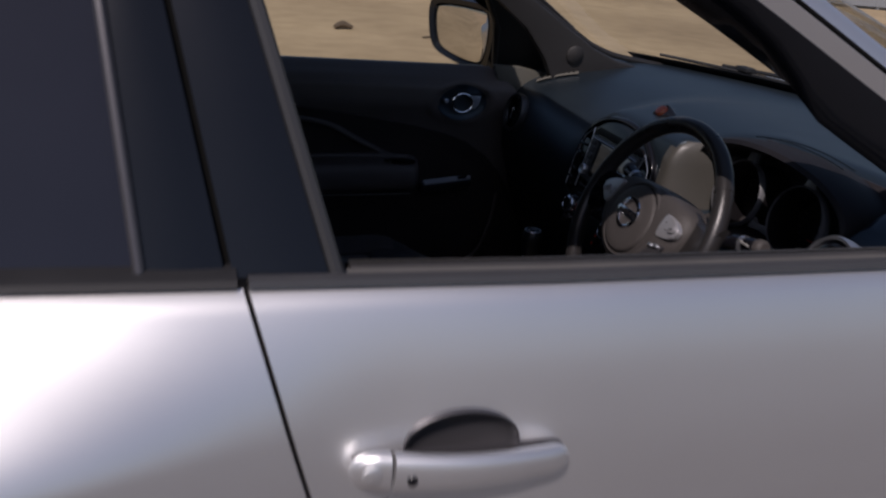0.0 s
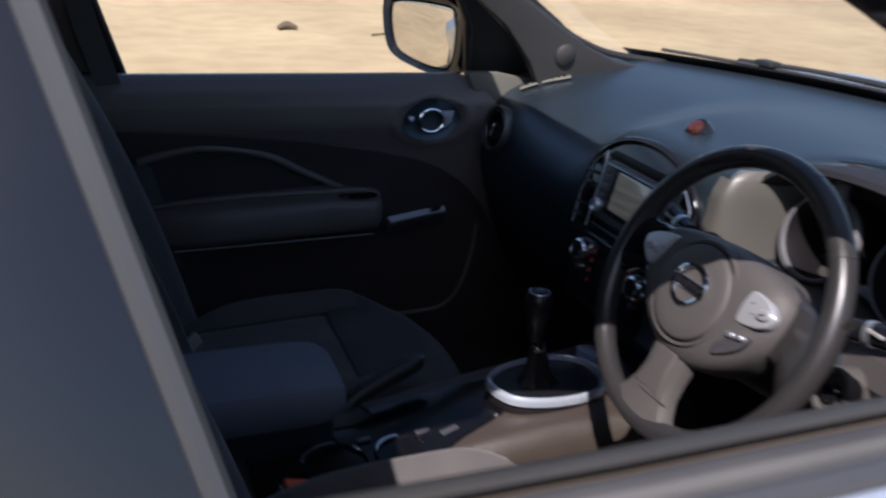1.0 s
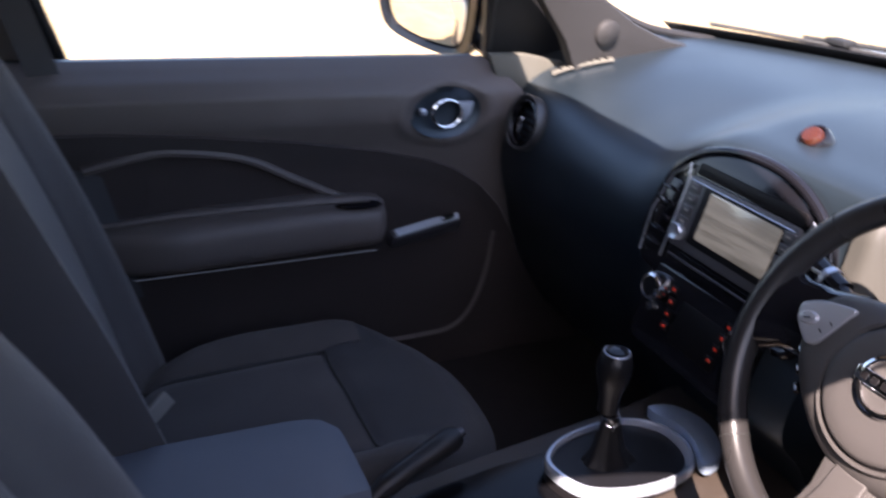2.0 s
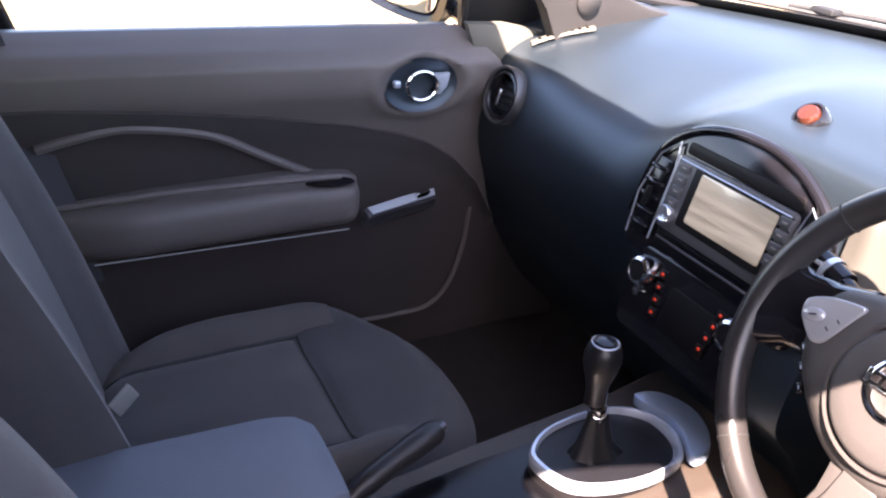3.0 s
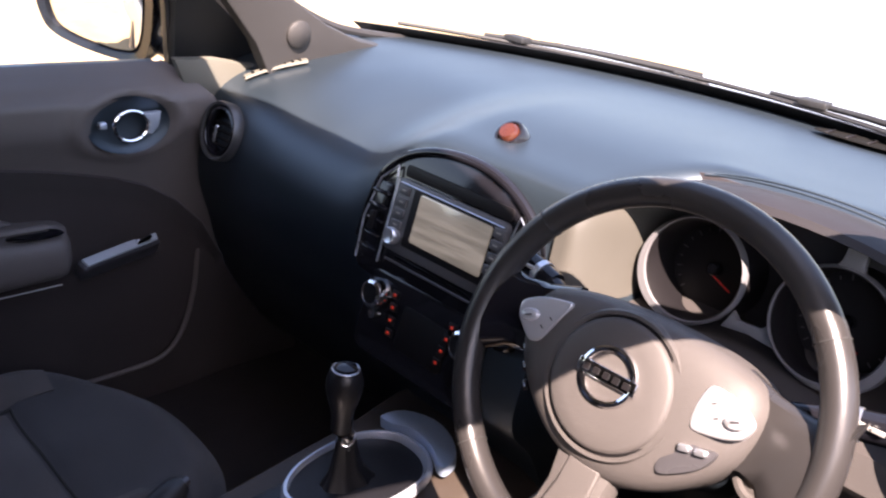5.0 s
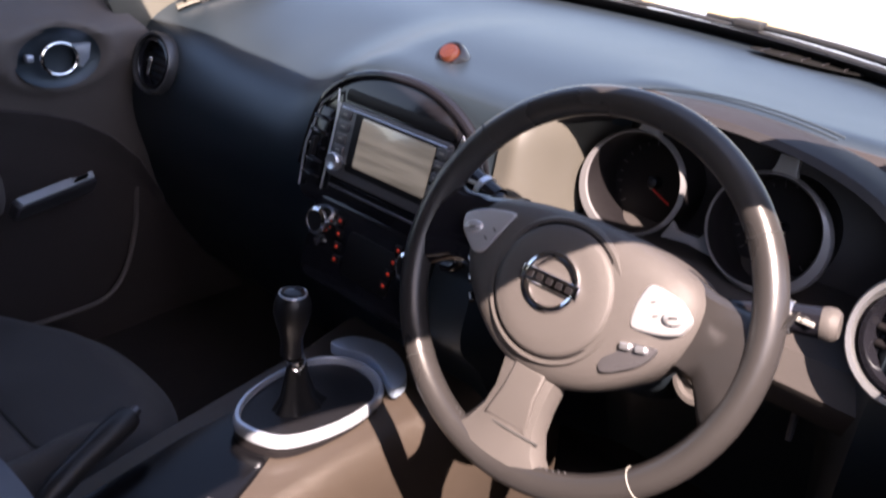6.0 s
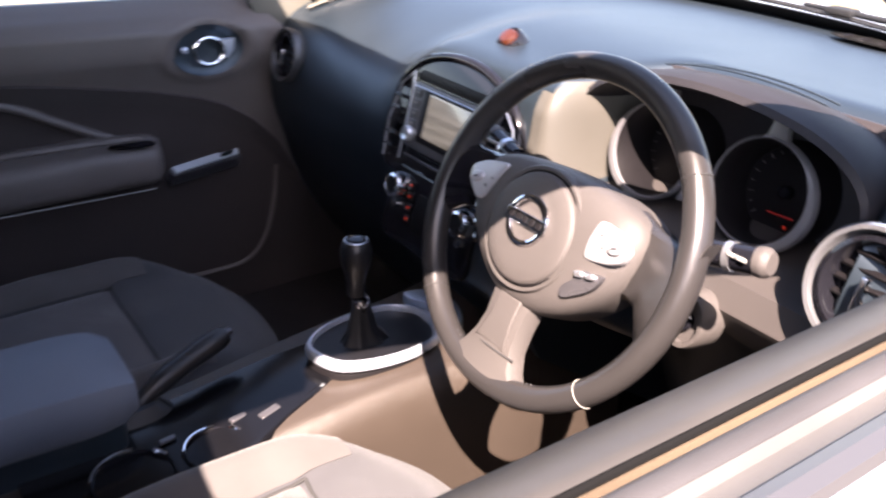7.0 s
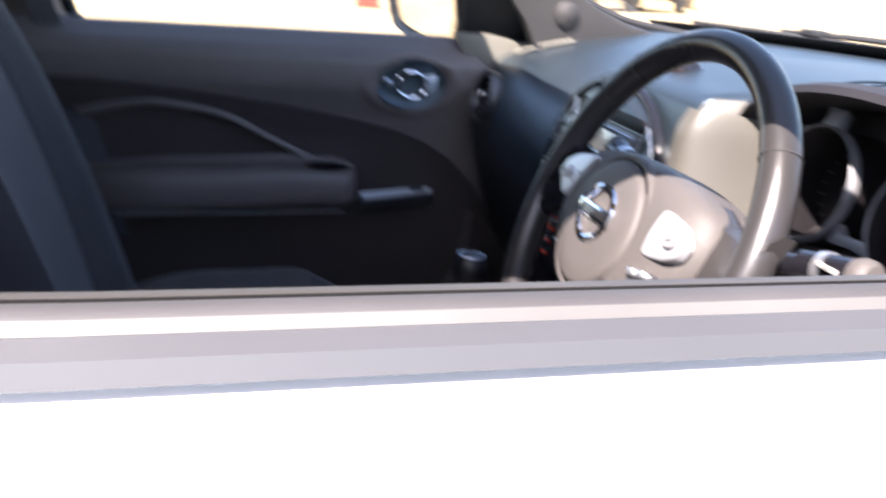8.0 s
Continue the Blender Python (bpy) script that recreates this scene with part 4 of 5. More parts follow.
for s in (-0.08, 0.085):
    knob = part("climate_knob", lathe([(0.021, 0), (0.021, 0.012), (0.018, 0.02), (0.014, 0.022), (0.013, 0.019), (0, 0.019)], CM @ pose(s, 0.026, 0.006), 32), CHROME, climate)
    part("knob_face", lathe([(0.013, 0.0), (0.013, 0.0205), (0, 0.0212)], CM @ pose(s, 0.026, 0.006), 24), DIAL, knob)
    part("knob_stub", lathe([(0.006, 0), (0.006, 0.008), (0, 0.009)], CM @ pose(s, -0.003, 0.006), 16), CHROME, climate)
for k in range(4):
    for x in (-0.05 + 0.002 * k, 0.056 - 0.003 * k):
        part("mode_button", block(0.014, 0.011, 0.004, 0.0015, CM @ pose(x, 0.036 - 0.017 * k, 0.009)), DIAL, climate)
        part("mode_light", block(0.005, 0.004, 0.002, 0.0008, CM @ pose(x, 0.036 - 0.017 * k, 0.0115), 1), RED_GLOW, climate, "small red lit symbol")

# ---- steering wheel ----
WHEEL = axes((0.0355, -0.361, 0.935), (0, -1, 0), (0.39, 0, 0.9208), (-0.9208, 0, 0.39))
wheel = thing("steering_wheel", "leather steering wheel with grey airbag hub, half in sun", "steering wheel")
RAD, TUBE = 0.1703, 0.0136


def wp(u, v, n=0.0):
    return WHEEL @ Vector((u, v, n))


rim_pts = [wp(RAD * math.cos(a), RAD * math.sin(a) + 0.001, 0.012) for a in [2 * math.pi * k / 72 for k in range(72)]]
rim = part("rim", tube(rim_pts, TUBE, closed=True, n=16, up=(-0.92, 0, 0.39), squash=1.12), RIM, wheel)
for deg in (37, 143, 225, 315):
    a = radians(deg)
    c, t = wp(RAD * math.cos(a), RAD * math.sin(a) + 0.001, 0.012), (WHEEL.to_3x3() @ Vector((-math.sin(a), math.cos(a), 0)))
    o = WHEEL.to_3x3() @ Vector((math.cos(a), math.sin(a), 0))
    nn = WHEEL.to_3x3() @ Vector((0, 0, 1))
    part("seam", tube([c + (TUBE + 0.0004) * (math.cos(q) * o + 1.12 * math.sin(q) * nn) for q in [2 * math.pi * k / 18 for k in range(18)]], 0.0005, closed=True, n=5, up=t), THREAD if deg == 315 else DARK_THREAD, rim, "thread seam")
for k in range(22):
    a = radians(248 + 46 * k / 21)
    part("stitch", block(0.0034, 0.0012, 0.001, 0, WHEEL @ pose((RAD - TUBE * 0.97) * math.cos(a), (RAD - TUBE * 0.97) * math.sin(a) + 0.001, 0.016, 0, 0, math.degrees(a) + 35), 1), GREY_TRIM, rim)


PAD_HALF = [(0.0, 0.066), (0.045, 0.064), (0.082, 0.058), (0.108, 0.046), (0.118, 0.02), (0.11, -0.016), (0.083, -0.05), (0.045, -0.076), (0.0, -0.086)]
PAD = smooth_line([(u, v, 0) for u, v in PAD_HALF] + [(-u, v, 0) for u, v in PAD_HALF[-2:0:-1]], 5, True)
pad_rows = []
for k, h in ((1.0, -0.03), (1.0, -0.004), (0.99, 0.008), (0.96, 0.016), (0.9, 0.0225), (0.8, 0.0272), (0.7, 0.0298), (0.5, 0.0325), (0.25, 0.0335), (0.02, 0.034)):
    pad_rows.append([wp(p.x * k, p.y * k, h) for p in PAD])
pad = part("hub_pad", cap_rows(pad_rows), HUB, wheel)
# raised round airbag cover in its groove
AC = WHEEL @ pose(-0.005, -0.003, 0)
part("airbag_cover", lathe([(0.058, 0.016), (0.0578, 0.0318), (0.0565, 0.0345), (0.053, 0.0362), (0.04, 0.0378), (0.02, 0.0385), (0, 0.0385)], AC, 60), HUB, pad)
part("airbag_lip", lathe([(0.066, 0.014), (0.0655, 0.029), (0.0635, 0.0318), (0.0605, 0.0315), (0.0592, 0.028), (0.059, 0.018)], AC, 60), HUB, pad)
part("airbag_groove", tube([AC @ Vector((0.0585 * math.cos(a), 0.0585 * math.sin(a), 0.0300)) for a in [2 * math.pi * k / 60 for k in range(60)]], 0.0012, closed=True, n=6, up=(-0.92, 0, 0.39)), DIAL, pad)
EM = WHEEL @ pose(-0.006, 0.004, 0.0385)
em = part("emblem", tube([EM @ Vector((0.0245 * math.cos(a), 0.0235 * math.sin(a), 0.001)) for a in [2 * math.pi * k / 40 for k in range(40)]], 0.0032, closed=True, n=8, up=(-0.92, 0, 0.39)), CHROME, pad, "chrome ring and bar emblem")
part("emblem_bar", block(0.058, 0.0125, 0.004, 0.0012, EM @ pose(0, 0, 0.002)), CHROME, em)
for k in range(5):
    part("emblem_mark", block(0.006, 0.006, 0.001, 0, EM @ pose(-0.02 + 0.01 * k, 0, 0.0043), 1), DIAL, em)


def spoke(name, pts, w, depth, mat):
    """A spoke from hub to rim: centre line, half widths."""
    rows = []
    for i, (u, v, n) in enumerate(pts):
        a = Vector(pts[max(i - 1, 0)][:2]); b = Vector(pts[min(i + 1, len(pts) - 1)][:2])
        d = (b - a).normalized(); s = Vector((-d.y, d.x))
        rows.append([wp(u + s.x * w[i] * c, v + s.y * w[i] * c, n + depth * h) for c, h in ((-1, -0.7), (-1.0, 0.1), (-0.85, 0.7), (-0.4, 1), (0.4, 1), (0.85, 0.7), (1, 0.1), (1, -0.7))])
    return part(name, cap_rows(rows), mat, wheel)


spoke("left_spoke", [(-0.085, 0.014, -0.004), (-0.115, 0.014, -0.002), (-0.138, 0.012, 0.004), (-0.165, 0.008, 0.010)], [0.046, 0.036, 0.034, 0.046], 0.013, GLOSS)
spoke("right_spoke", [(0.085, 0.012, -0.006), (0.112, 0.012, -0.004), (0.134, 0.010, 0.002), (0.150, 0.004, 0.008), (0.166, 0.0, 0.011)], [0.046, 0.036, 0.036, 0.044, 0.062], 0.012, RIM)
lower = spoke("lower_spoke", [(-0.004, -0.06, 0.004), (-0.004, -0.085, 0.008), (-0.004, -0.105, 0.008), (-0.005, -0.125, 0.009), (-0.006, -0.145, 0.010), (-0.006, -0.166, 0.011)], [0.036, 0.031, 0.0295, 0.032, 0.042, 0.062], 0.014, HUB)
part("spoke_facet", slab([(-0.017, -0.074), (0.016, -0.074), (0.0145, -0.1), (0.018, -0.131), (-0.028, -0.131), (-0.02, -0.1)], 0.004, 0.0035, WHEEL @ pose(0, 0, 0.0195), 3), HUB, lower)
part("spoke_seam", tube([wp(u, -0.1335 - 0.10 * u * u, 0.0238 - 5 * u * u) for u in [-0.034 + 0.0055 * k for k in range(13)]], 0.0011, n=6), DARK_THREAD, lower)
POD_SHAPE = {-1: ((0.119, 0.028), (0.1, 0.0395), (0.067, 0.0465), (0.072, 0.032), (0.085, 0.002), (0.096, -0.003), (0.116, 0.013)), 1: ((0.0735, 0.0375), (0.1, 0.034), (0.116, 0.0225), (0.112, 0.008), (0.098, 0.001), (0.0705, -0.004), (0.068, 0.016))}
for side in (-1, 1):
    podo = [(side * u, v) for u, v in POD_SHAPE[side]]
    outline_pts = []
    for q, (pu, pv) in enumerate(podo):
        (au, av), (bu, bv) = podo[q - 1], podo[(q + 1) % len(podo)]
        outline_pts += [(lerp(pu, au, 0.2), lerp(pv, av, 0.2), 0), (lerp(pu, bu, 0.2), lerp(pv, bv, 0.2), 0)]
    pod = part("switch_pod", slab([(p.x, p.y) for p in smooth_line(outline_pts, 3, True)], 0.010, 0.003, WHEEL @ pose(0, 0, 0.0225), 3), POD, wheel, "satin silver switch pod")
    part("pod_knob", lathe([(0.0078, 0), (0.0078, 0.003), (0.0062, 0.0046), (0, 0.005)], WHEEL @ pose(side * 0.104, 0.019, 0.0318, 0, 0, 24), 24, 1.25, 0.8), POD, pod)
    part("pod_knob_mark", block(0.0075, 0.002, 0.002, 0.0007, WHEEL @ pose(side * 0.1035, 0.019, 0.0368, 0, 0, 24), 1), GREY_TRIM, pod)
    for k in range(2):
        part("pod_mark", block(0.0042, 0.0012, 0.0008, 0, WHEEL @ pose(side * (0.088 - 0.006 * k), 0.014 + 0.010 * k, 0.0328, 0, 0, 30 * side), 1), GREY_TRIM, pod)
low = part("lower_switch", slab([(q.x, q.y) for q in smooth_line([(0.0665, -0.016, 0), (0.085, -0.0125, 0), (0.0985, -0.011, 0), (0.0925, -0.0265, 0), (0.078, -0.039, 0), (0.0628, -0.0475, 0), (0.0575, -0.04, 0)], 4, True)], 0.006, 0.0015, WHEEL @ pose(0, 0, 0.0235)), GREY_TRIM, wheel, "dark grey lower switch plate")
for k in range(2):
    part("rocker", block(0.010, 0.006, 0.006, 0.002, WHEEL @ pose(0.0745 + 0.0135 * k, -0.0185 + 0.003 * k, 0.0312, 0, 0, 14)), SATIN, low)
# small switches on the shaded side of the hub
for k in range(3):
    part("hub_button", block(0.010, 0.006, 0.005, 0.0018, WHEEL @ pose(-0.106 + 0.008 * k, -0.012 - 0.016 * k, 0.014, 0, -10, -50)), GLOSS, wheel)
    part("hub_button_mark", block(0.004, 0.0014, 0.001, 0, WHEEL @ pose(-0.106 + 0.008 * k, -0.012 - 0.016 * k, 0.0169, 0, -10, -50), 1), SATIN, wheel)

# ---- column with stalks and shroud ----
column = thing("steering_column", "grey plastic steering column shroud with stalks", "steering column")
cd = Vector((0.9208, 0, -0.39))
base = Vector((0.0355, -0.361, 0.935))
part("shroud", cap_rows([[base + cd * d + Vector((0, ry * math.cos(a), 0)) + Vector((0.39, 0, 0.92)) * (rz * math.sin(a) - dz) for a in [2 * math.pi * k / 20 for k in range(20)]] for d, ry, rz, dz in ((0.035, 0.05, 0.045, 0.01), (0.06, 0.062, 0.058, 0.02), (0.14, 0.068, 0.062, 0.03), (0.24, 0.075, 0.07, 0.035))]), DASH, column)


def stalk(side, label):
    y0 = -0.361 + side * 0.05
    s = part("stalk", tube([(0.085, y0, 0.935), (0.09, y0 + side * 0.06, 0.95), (0.098, y0 + side * 0.10, 0.96)], [0.009, 0.009, 0.011], n=12), GLOSS, column, label)
    part("stalk_grip", tube([(0.098, y0 + side * 0.092, 0.959), (0.1055, y0 + side * 0.142, 0.9685)], [0.0125, 0.0135], n=14), GLOSS, s)
    part("stalk_ring", tube([(0.1005, y0 + side * 0.109, 0.9622), (0.1015, y0 + side * 0.1155, 0.9634)], [0.0142, 0.0142], n=18), SATIN, s, "satin silver stalk ring")
    part("stalk_end", tube([(0.1047, y0 + side * 0.137, 0.9675), (0.1055, y0 + side * 0.142, 0.9685), (0.1062, y0 + side * 0.147, 0.9694), (0.1066, y0 + side * 0.1505, 0.97)], [0.0138, 0.0146, 0.0138, 0.0105], n=18), HUB, s, "grey rounded stalk end")
    for k in range(2):
        part("stalk_mark", block(0.012, 0.004, 0.003, 0.0008, axes((0.0885, y0 + side * (0.121 + 0.009 * k), 0.9705), (0, 1, 0), (0, 0, 1), (-1, 0, 0)), 1), THREAD, s)


stalk(-1, "black stalk with pale printed marks")
stalk(1, "black stalk with pale printed marks")
barrel = part("key_barrel", lathe([(0.027, -0.03), (0.027, 0.006), (0.025, 0.010), (0.021, 0.010), (0.0195, 0.004), (0.0, 0.004)], facing(0.165, -0.447, 0.838, 10), 32, 1.0, 1.25), HUB, column, "grey ignition switch surround")
part("key_slot", lathe([(0.012, 0.0), (0.012, 0.009), (0.010, 0.011), (0.0, 0.010)], facing(0.165, -0.447, 0.838, 10), 24), GLOSS, barrel)
part("knee_panel", sheet([[Vector((x, y, z)) for x, z in ((0.335, 0.91), (0.26, 0.9), (0.2, 0.885), (0.186, 0.855), (0.2, 0.822), (0.25, 0.795), (0.34, 0.77))] for y in [-0.66 + 0.03 * k for k in range(16)]], thick=0.01), KNEE, column)
lever_arm = part("adjust_lever", tube([(0.219, -0.512, 0.8245), (0.22, -0.535, 0.8205), (0.222, -0.557, 0.815)], [0.0042, 0.0036, 0.003], n=8), GREY_TRIM, column, "thin grey column lever")
part("lever_stem", tube([(0.222, -0.529, 0.821), (0.223, -0.531, 0.778)], [0.0042, 0.0034], n=8), GREY_TRIM, lever_arm)

# ---- centre console with gear lever, cup holders and handbrake ----
console = thing("centre_console", "dark centre console with silver-ringed gear gate and cup holders", "console")
side_rows = []
for i in range(30):
    x = lerp(0.4, -0.75, i / 29)
    zt = along([(-0.75, 0.58), (-0.25, 0.585), (-0.12, 0.606), (0.0, 0.62), (0.13, 0.626), (0.2, 0.63), (0.4, 0.63)], x)
    w = along([(-0.75, 0.105), (-0.2, 0.11), (0.0, 0.115), (0.12, 0.125), (0.2, 0.14)], x)
    c = -0.035
    side_rows.append([Vector((x, c - w - 0.02, 0.32)), Vector((x, c - w - 0.012, 0.48)), Vector((x, c - w - 0.004, zt - 0.07)), Vector((x, c - w + 0.006, zt - 0.035)), Vector((x, c - w + 0.02, zt - 0.01)), Vector((x, c - w + 0.036, zt)), Vector((x, c + w - 0.016, zt)), Vector((x, c + w - 0.004, zt - 0.012)), Vector((x, c + w + 0.012, 0.48)), Vector((x, c + w + 0.02, 0.32))])
part("tunnel_cover", sheet(side_rows, thick=0.006), CONSOLE, console)
# black plate's edge follows a shadow line; the console's shade is its colour
plate_rows = []
for i in range(16):
    x = lerp(-0.03, -0.46, i / 15)
    ye = along([(-0.46, -0.14), (-0.3, -0.137), (-0.2, -0.125), (-0.14, -0.095), (-0.06, -0.07), (-0.03, -0.05)], x)
    zt = along([(-0.75, 0.58), (-0.25, 0.585), (-0.12, 0.605), (0.0, 0.612)], x) + 0.004
    plate_rows.append([Vector((x, y, zt + dz)) for y, dz in ((ye - 0.006, -0.014), (ye, -0.002), (ye + 0.01, 0.003), (0.03, 0.003), (0.036, -0.004))])
part("top_plate", sheet(plate_rows, thick=0.004), PLATE, console, "console top plate, black to stand in for cast shade")
part("gate_base", slab([(p.x * 0.98 + 0.001, p.y * 0.98) for p in smooth_line([(-0.078, -0.03, 0), (-0.06, -0.075, 0), (-0.012, -0.096, 0), (0.048, -0.1, 0), (0.1, -0.086, 0), (0.125, -0.05, 0), (0.122, -0.005, 0), (0.09, 0.026, 0), (0.035, 0.034, 0), (-0.03, 0.022, 0), (-0.068, -0.002, 0)], 4, True)], 0.012, 0.005, pose(0, 0, 0.612)), DIAL, console)
GATE = smooth_line([(-0.078, -0.03, 0), (-0.06, -0.075, 0), (-0.012, -0.096, 0), (0.048, -0.1, 0), (0.1, -0.086, 0), (0.125, -0.05, 0), (0.122, -0.005, 0), (0.09, 0.026, 0), (0.035, 0.034, 0), (-0.03, 0.022, 0), (-0.068, -0.002, 0)], 5, True)
GC = Vector((0.022, -0.033, 0))


def gate_ring(k, z):
    return [Vector((GC.x + (p.x - GC.x) * k, GC.y + (p.y - GC.y) * k, z)) for p in GATE]


gate = part("gate_ring", cap_rows([gate_ring(k, z) for k, z in ((1.0, 0.63), (1.01, 0.6375), (1.005, 0.641), (0.975, 0.645), (0.93, 0.645), (0.905, 0.641), (0.895, 0.632))]), RING, console, "satin silver gear gate ring")
part("gate_flange", slab([(p.x, p.y) for p in smooth_line([(0.118, 0.034, 0), (0.15, 0.022, 0), (0.168, -0.02, 0), (0.16, -0.062, 0), (0.137, -0.093, 0), (0.112, -0.1, 0), (0.108, -0.088, 0), (0.126, -0.055, 0), (0.129, -0.015, 0), (0.116, 0.012, 0)], 3, True)], 0.016, 0.005, pose(0, 0, 0.628, 0, -5, 0)), FLANGE, console, "satin flange beside the gear gate, sky reflection put into its blue")
gaiter_rows = []
for k, z in ((0.9, 0.637), (0.82, 0.634), (0.62, 0.63), (0.4, 0.634), (0.25, 0.652), (0.16, 0.684), (0.13, 0.70)):
    ring_pts = gate_ring(k, z)
    gaiter_rows.append([p.lerp(Vector((0.0, -0.028, z)) + (p - GC - Vector((0, 0, z))) * 0.9, 1 - k) + Vector((0, 0, 0.004 * math.sin(j * 0.9) * (1 - k))) for j, p in enumerate(ring_pts)])
lever = thing("gear_lever", "black gear lever with chrome-capped knob and leather gaiter", "gear lever")
part("gaiter", cap_rows(gaiter_rows), GAITER, lever)
part("lever_shaft", tube([(0.004, -0.028, 0.66), (0.0, -0.027, 0.73)], [0.011, 0.010], n=14), GLOSS, lever)
LK = pose(-0.004, -0.026, 0.712)
knob = part("knob", lathe([(0.0, 0), (0.0125, 0.0), (0.0125, 0.018), (0.0148, 0.03), (0.019, 0.044), (0.0222, 0.058), (0.0222, 0.068), (0.0195, 0.078), (0.0145, 0.0845), (0, 0.087)], LK, 30), GAITER, lever)
part("knob_collar", tube([LK @ Vector((0.0158 * math.cos(a), 0.0158 * math.sin(a), 0.0838)) for a in [2 * math.pi * k / 30 for k in range(30)]], 0.0012, closed=True, n=8), SATIN, knob)
part("knob_cap", lathe([(0.0145, 0.083), (0.0132, 0.0872), (0.009, 0.089), (0, 0.0895)], LK, 26), GLOSS, knob)
part("collar", lathe([(0.012, 0), (0.0125, 0.008), (0.011, 0.012), (0.0, 0.012)], pose(0.003, -0.0275, 0.694), 20), CHROME, lever)
# cup holders
for cx, cr in ((-0.345, 0.048), (-0.243, 0.04)):
    cup = part("cup_holder", lathe([(cr * 0.94, -0.07), (cr * 0.96, -0.002), (cr * 1.03, 0.003), (cr * 0.99, 0.006), (cr * 0.93, 0.0), (cr * 0.88, -0.066), (0, -0.068)], pose(cx, -0.1, 0.591), 34), GLOSS, console)
    for a0, a1 in ((75, 165), (20, 45), (235, 300)):
        part("cup_rim", tube([Vector((cx + cr * math.cos(a), -0.1 + cr * math.sin(a), 0.5975)) for a in [radians(lerp(a0, a1, k / 12)) for k in range(13)]], 0.0026, n=8), CHROME, cup)
    part("cup_floor_ring", tube([Vector((cx + cr * 0.55 * math.cos(a), -0.1 + cr * 0.55 * math.sin(a), 0.528)) for a in [2 * math.pi * k / 28 for k in range(28)]], 0.002, closed=True, n=6), SATIN, cup)
part("console_switch", block(0.03, 0.012, 0.006, 0.002, pose(-0.162, -0.078, 0.604, 0, -8, 12)), GREY_TRIM, console)
part("console_switch", block(0.026, 0.010, 0.005, 0.002, pose(-0.198, -0.062, 0.599, 0, 0, 10)), GREY_TRIM, console)
part("console_switch", block(0.022, 0.008, 0.005, 0.002, pose(-0.29, -0.055, 0.596, 0, 0, 8)), GREY_TRIM, console)

brake = thing("handbrake", "black handbrake lever lying low beside the seat", "handbrake")
part("grip", tube(smooth_line([(-0.31, 0.02, 0.60), (-0.27, 0.03, 0.622), (-0.22, 0.045, 0.637), (-0.165, 0.058, 0.652)], 4), [0.012] * 4 + [0.015] * 5 + [0.0165] * 3 + [0.013], n=14), LEATHER, brake)
part("release_button", tube([(-0.166, 0.0578, 0.6518), (-0.156, 0.060, 0.6545)], [0.007, 0.006], n=12), GREY_TRIM, brake)
part("gaiter_boot", lathe([(0.05, 0), (0.04, 0.012), (0.025, 0.03), (0.0, 0.034)], pose(-0.31, 0.02, 0.578), 24, 1.4, 0.7), LEATHER, brake)

rows_a = []
for i in range(21):
    t = i / 20
    x = lerp(-0.313, -0.72, t)
    k = math.sqrt(max(0.0, 1 - (1 - min(1, t * 6)) ** 2)) * 0.5 + 0.5
    w, c = 0.082 * (0.6 + 0.4 * k), 0.032
    zt, zb = 0.692 - 0.03 * (1 - k), 0.626 + 0.02 * (1 - k)
    rows_a.append([Vector((x, c + w * a, lerp(zb, zt, b))) for a, b in ((-0.92, 0.0), (-1.0, 0.2), (-1.0, 0.7), (-0.9, 0.93), (-0.6, 1.0), (0, 1.02), (0.6, 1.0), (0.9, 0.93), (1.0, 0.7), (1.0, 0.2), (0.92, 0.0))])
armrest = part("armrest_pad", cap_rows(rows_a), ARMREST, console, "blue-grey padded armrest")
part("lower_box", block(0.4, 0.14, 0.07, 0.01, pose(-0.53, 0.032, 0.605)), DASH, armrest)

buckle = thing("seat_belt_buckle", "black belt buckle with orange-red release button", "buckle")
part("stem", block(0.03, 0.02, 0.1, 0.005, pose(-0.43, -0.148, 0.54, 0, 15, 0)), GLOSS, buckle)
part("housing", block(0.05, 0.024, 0.05, 0.006, pose(-0.418, -0.148, 0.582, 0, 15, 0)), GLOSS, buckle)
part("release_button", block(0.034, 0.018, 0.012, 0.004, pose(-0.411, -0.148, 0.608, 0, 15, 0)), BUCKLE, buckle)


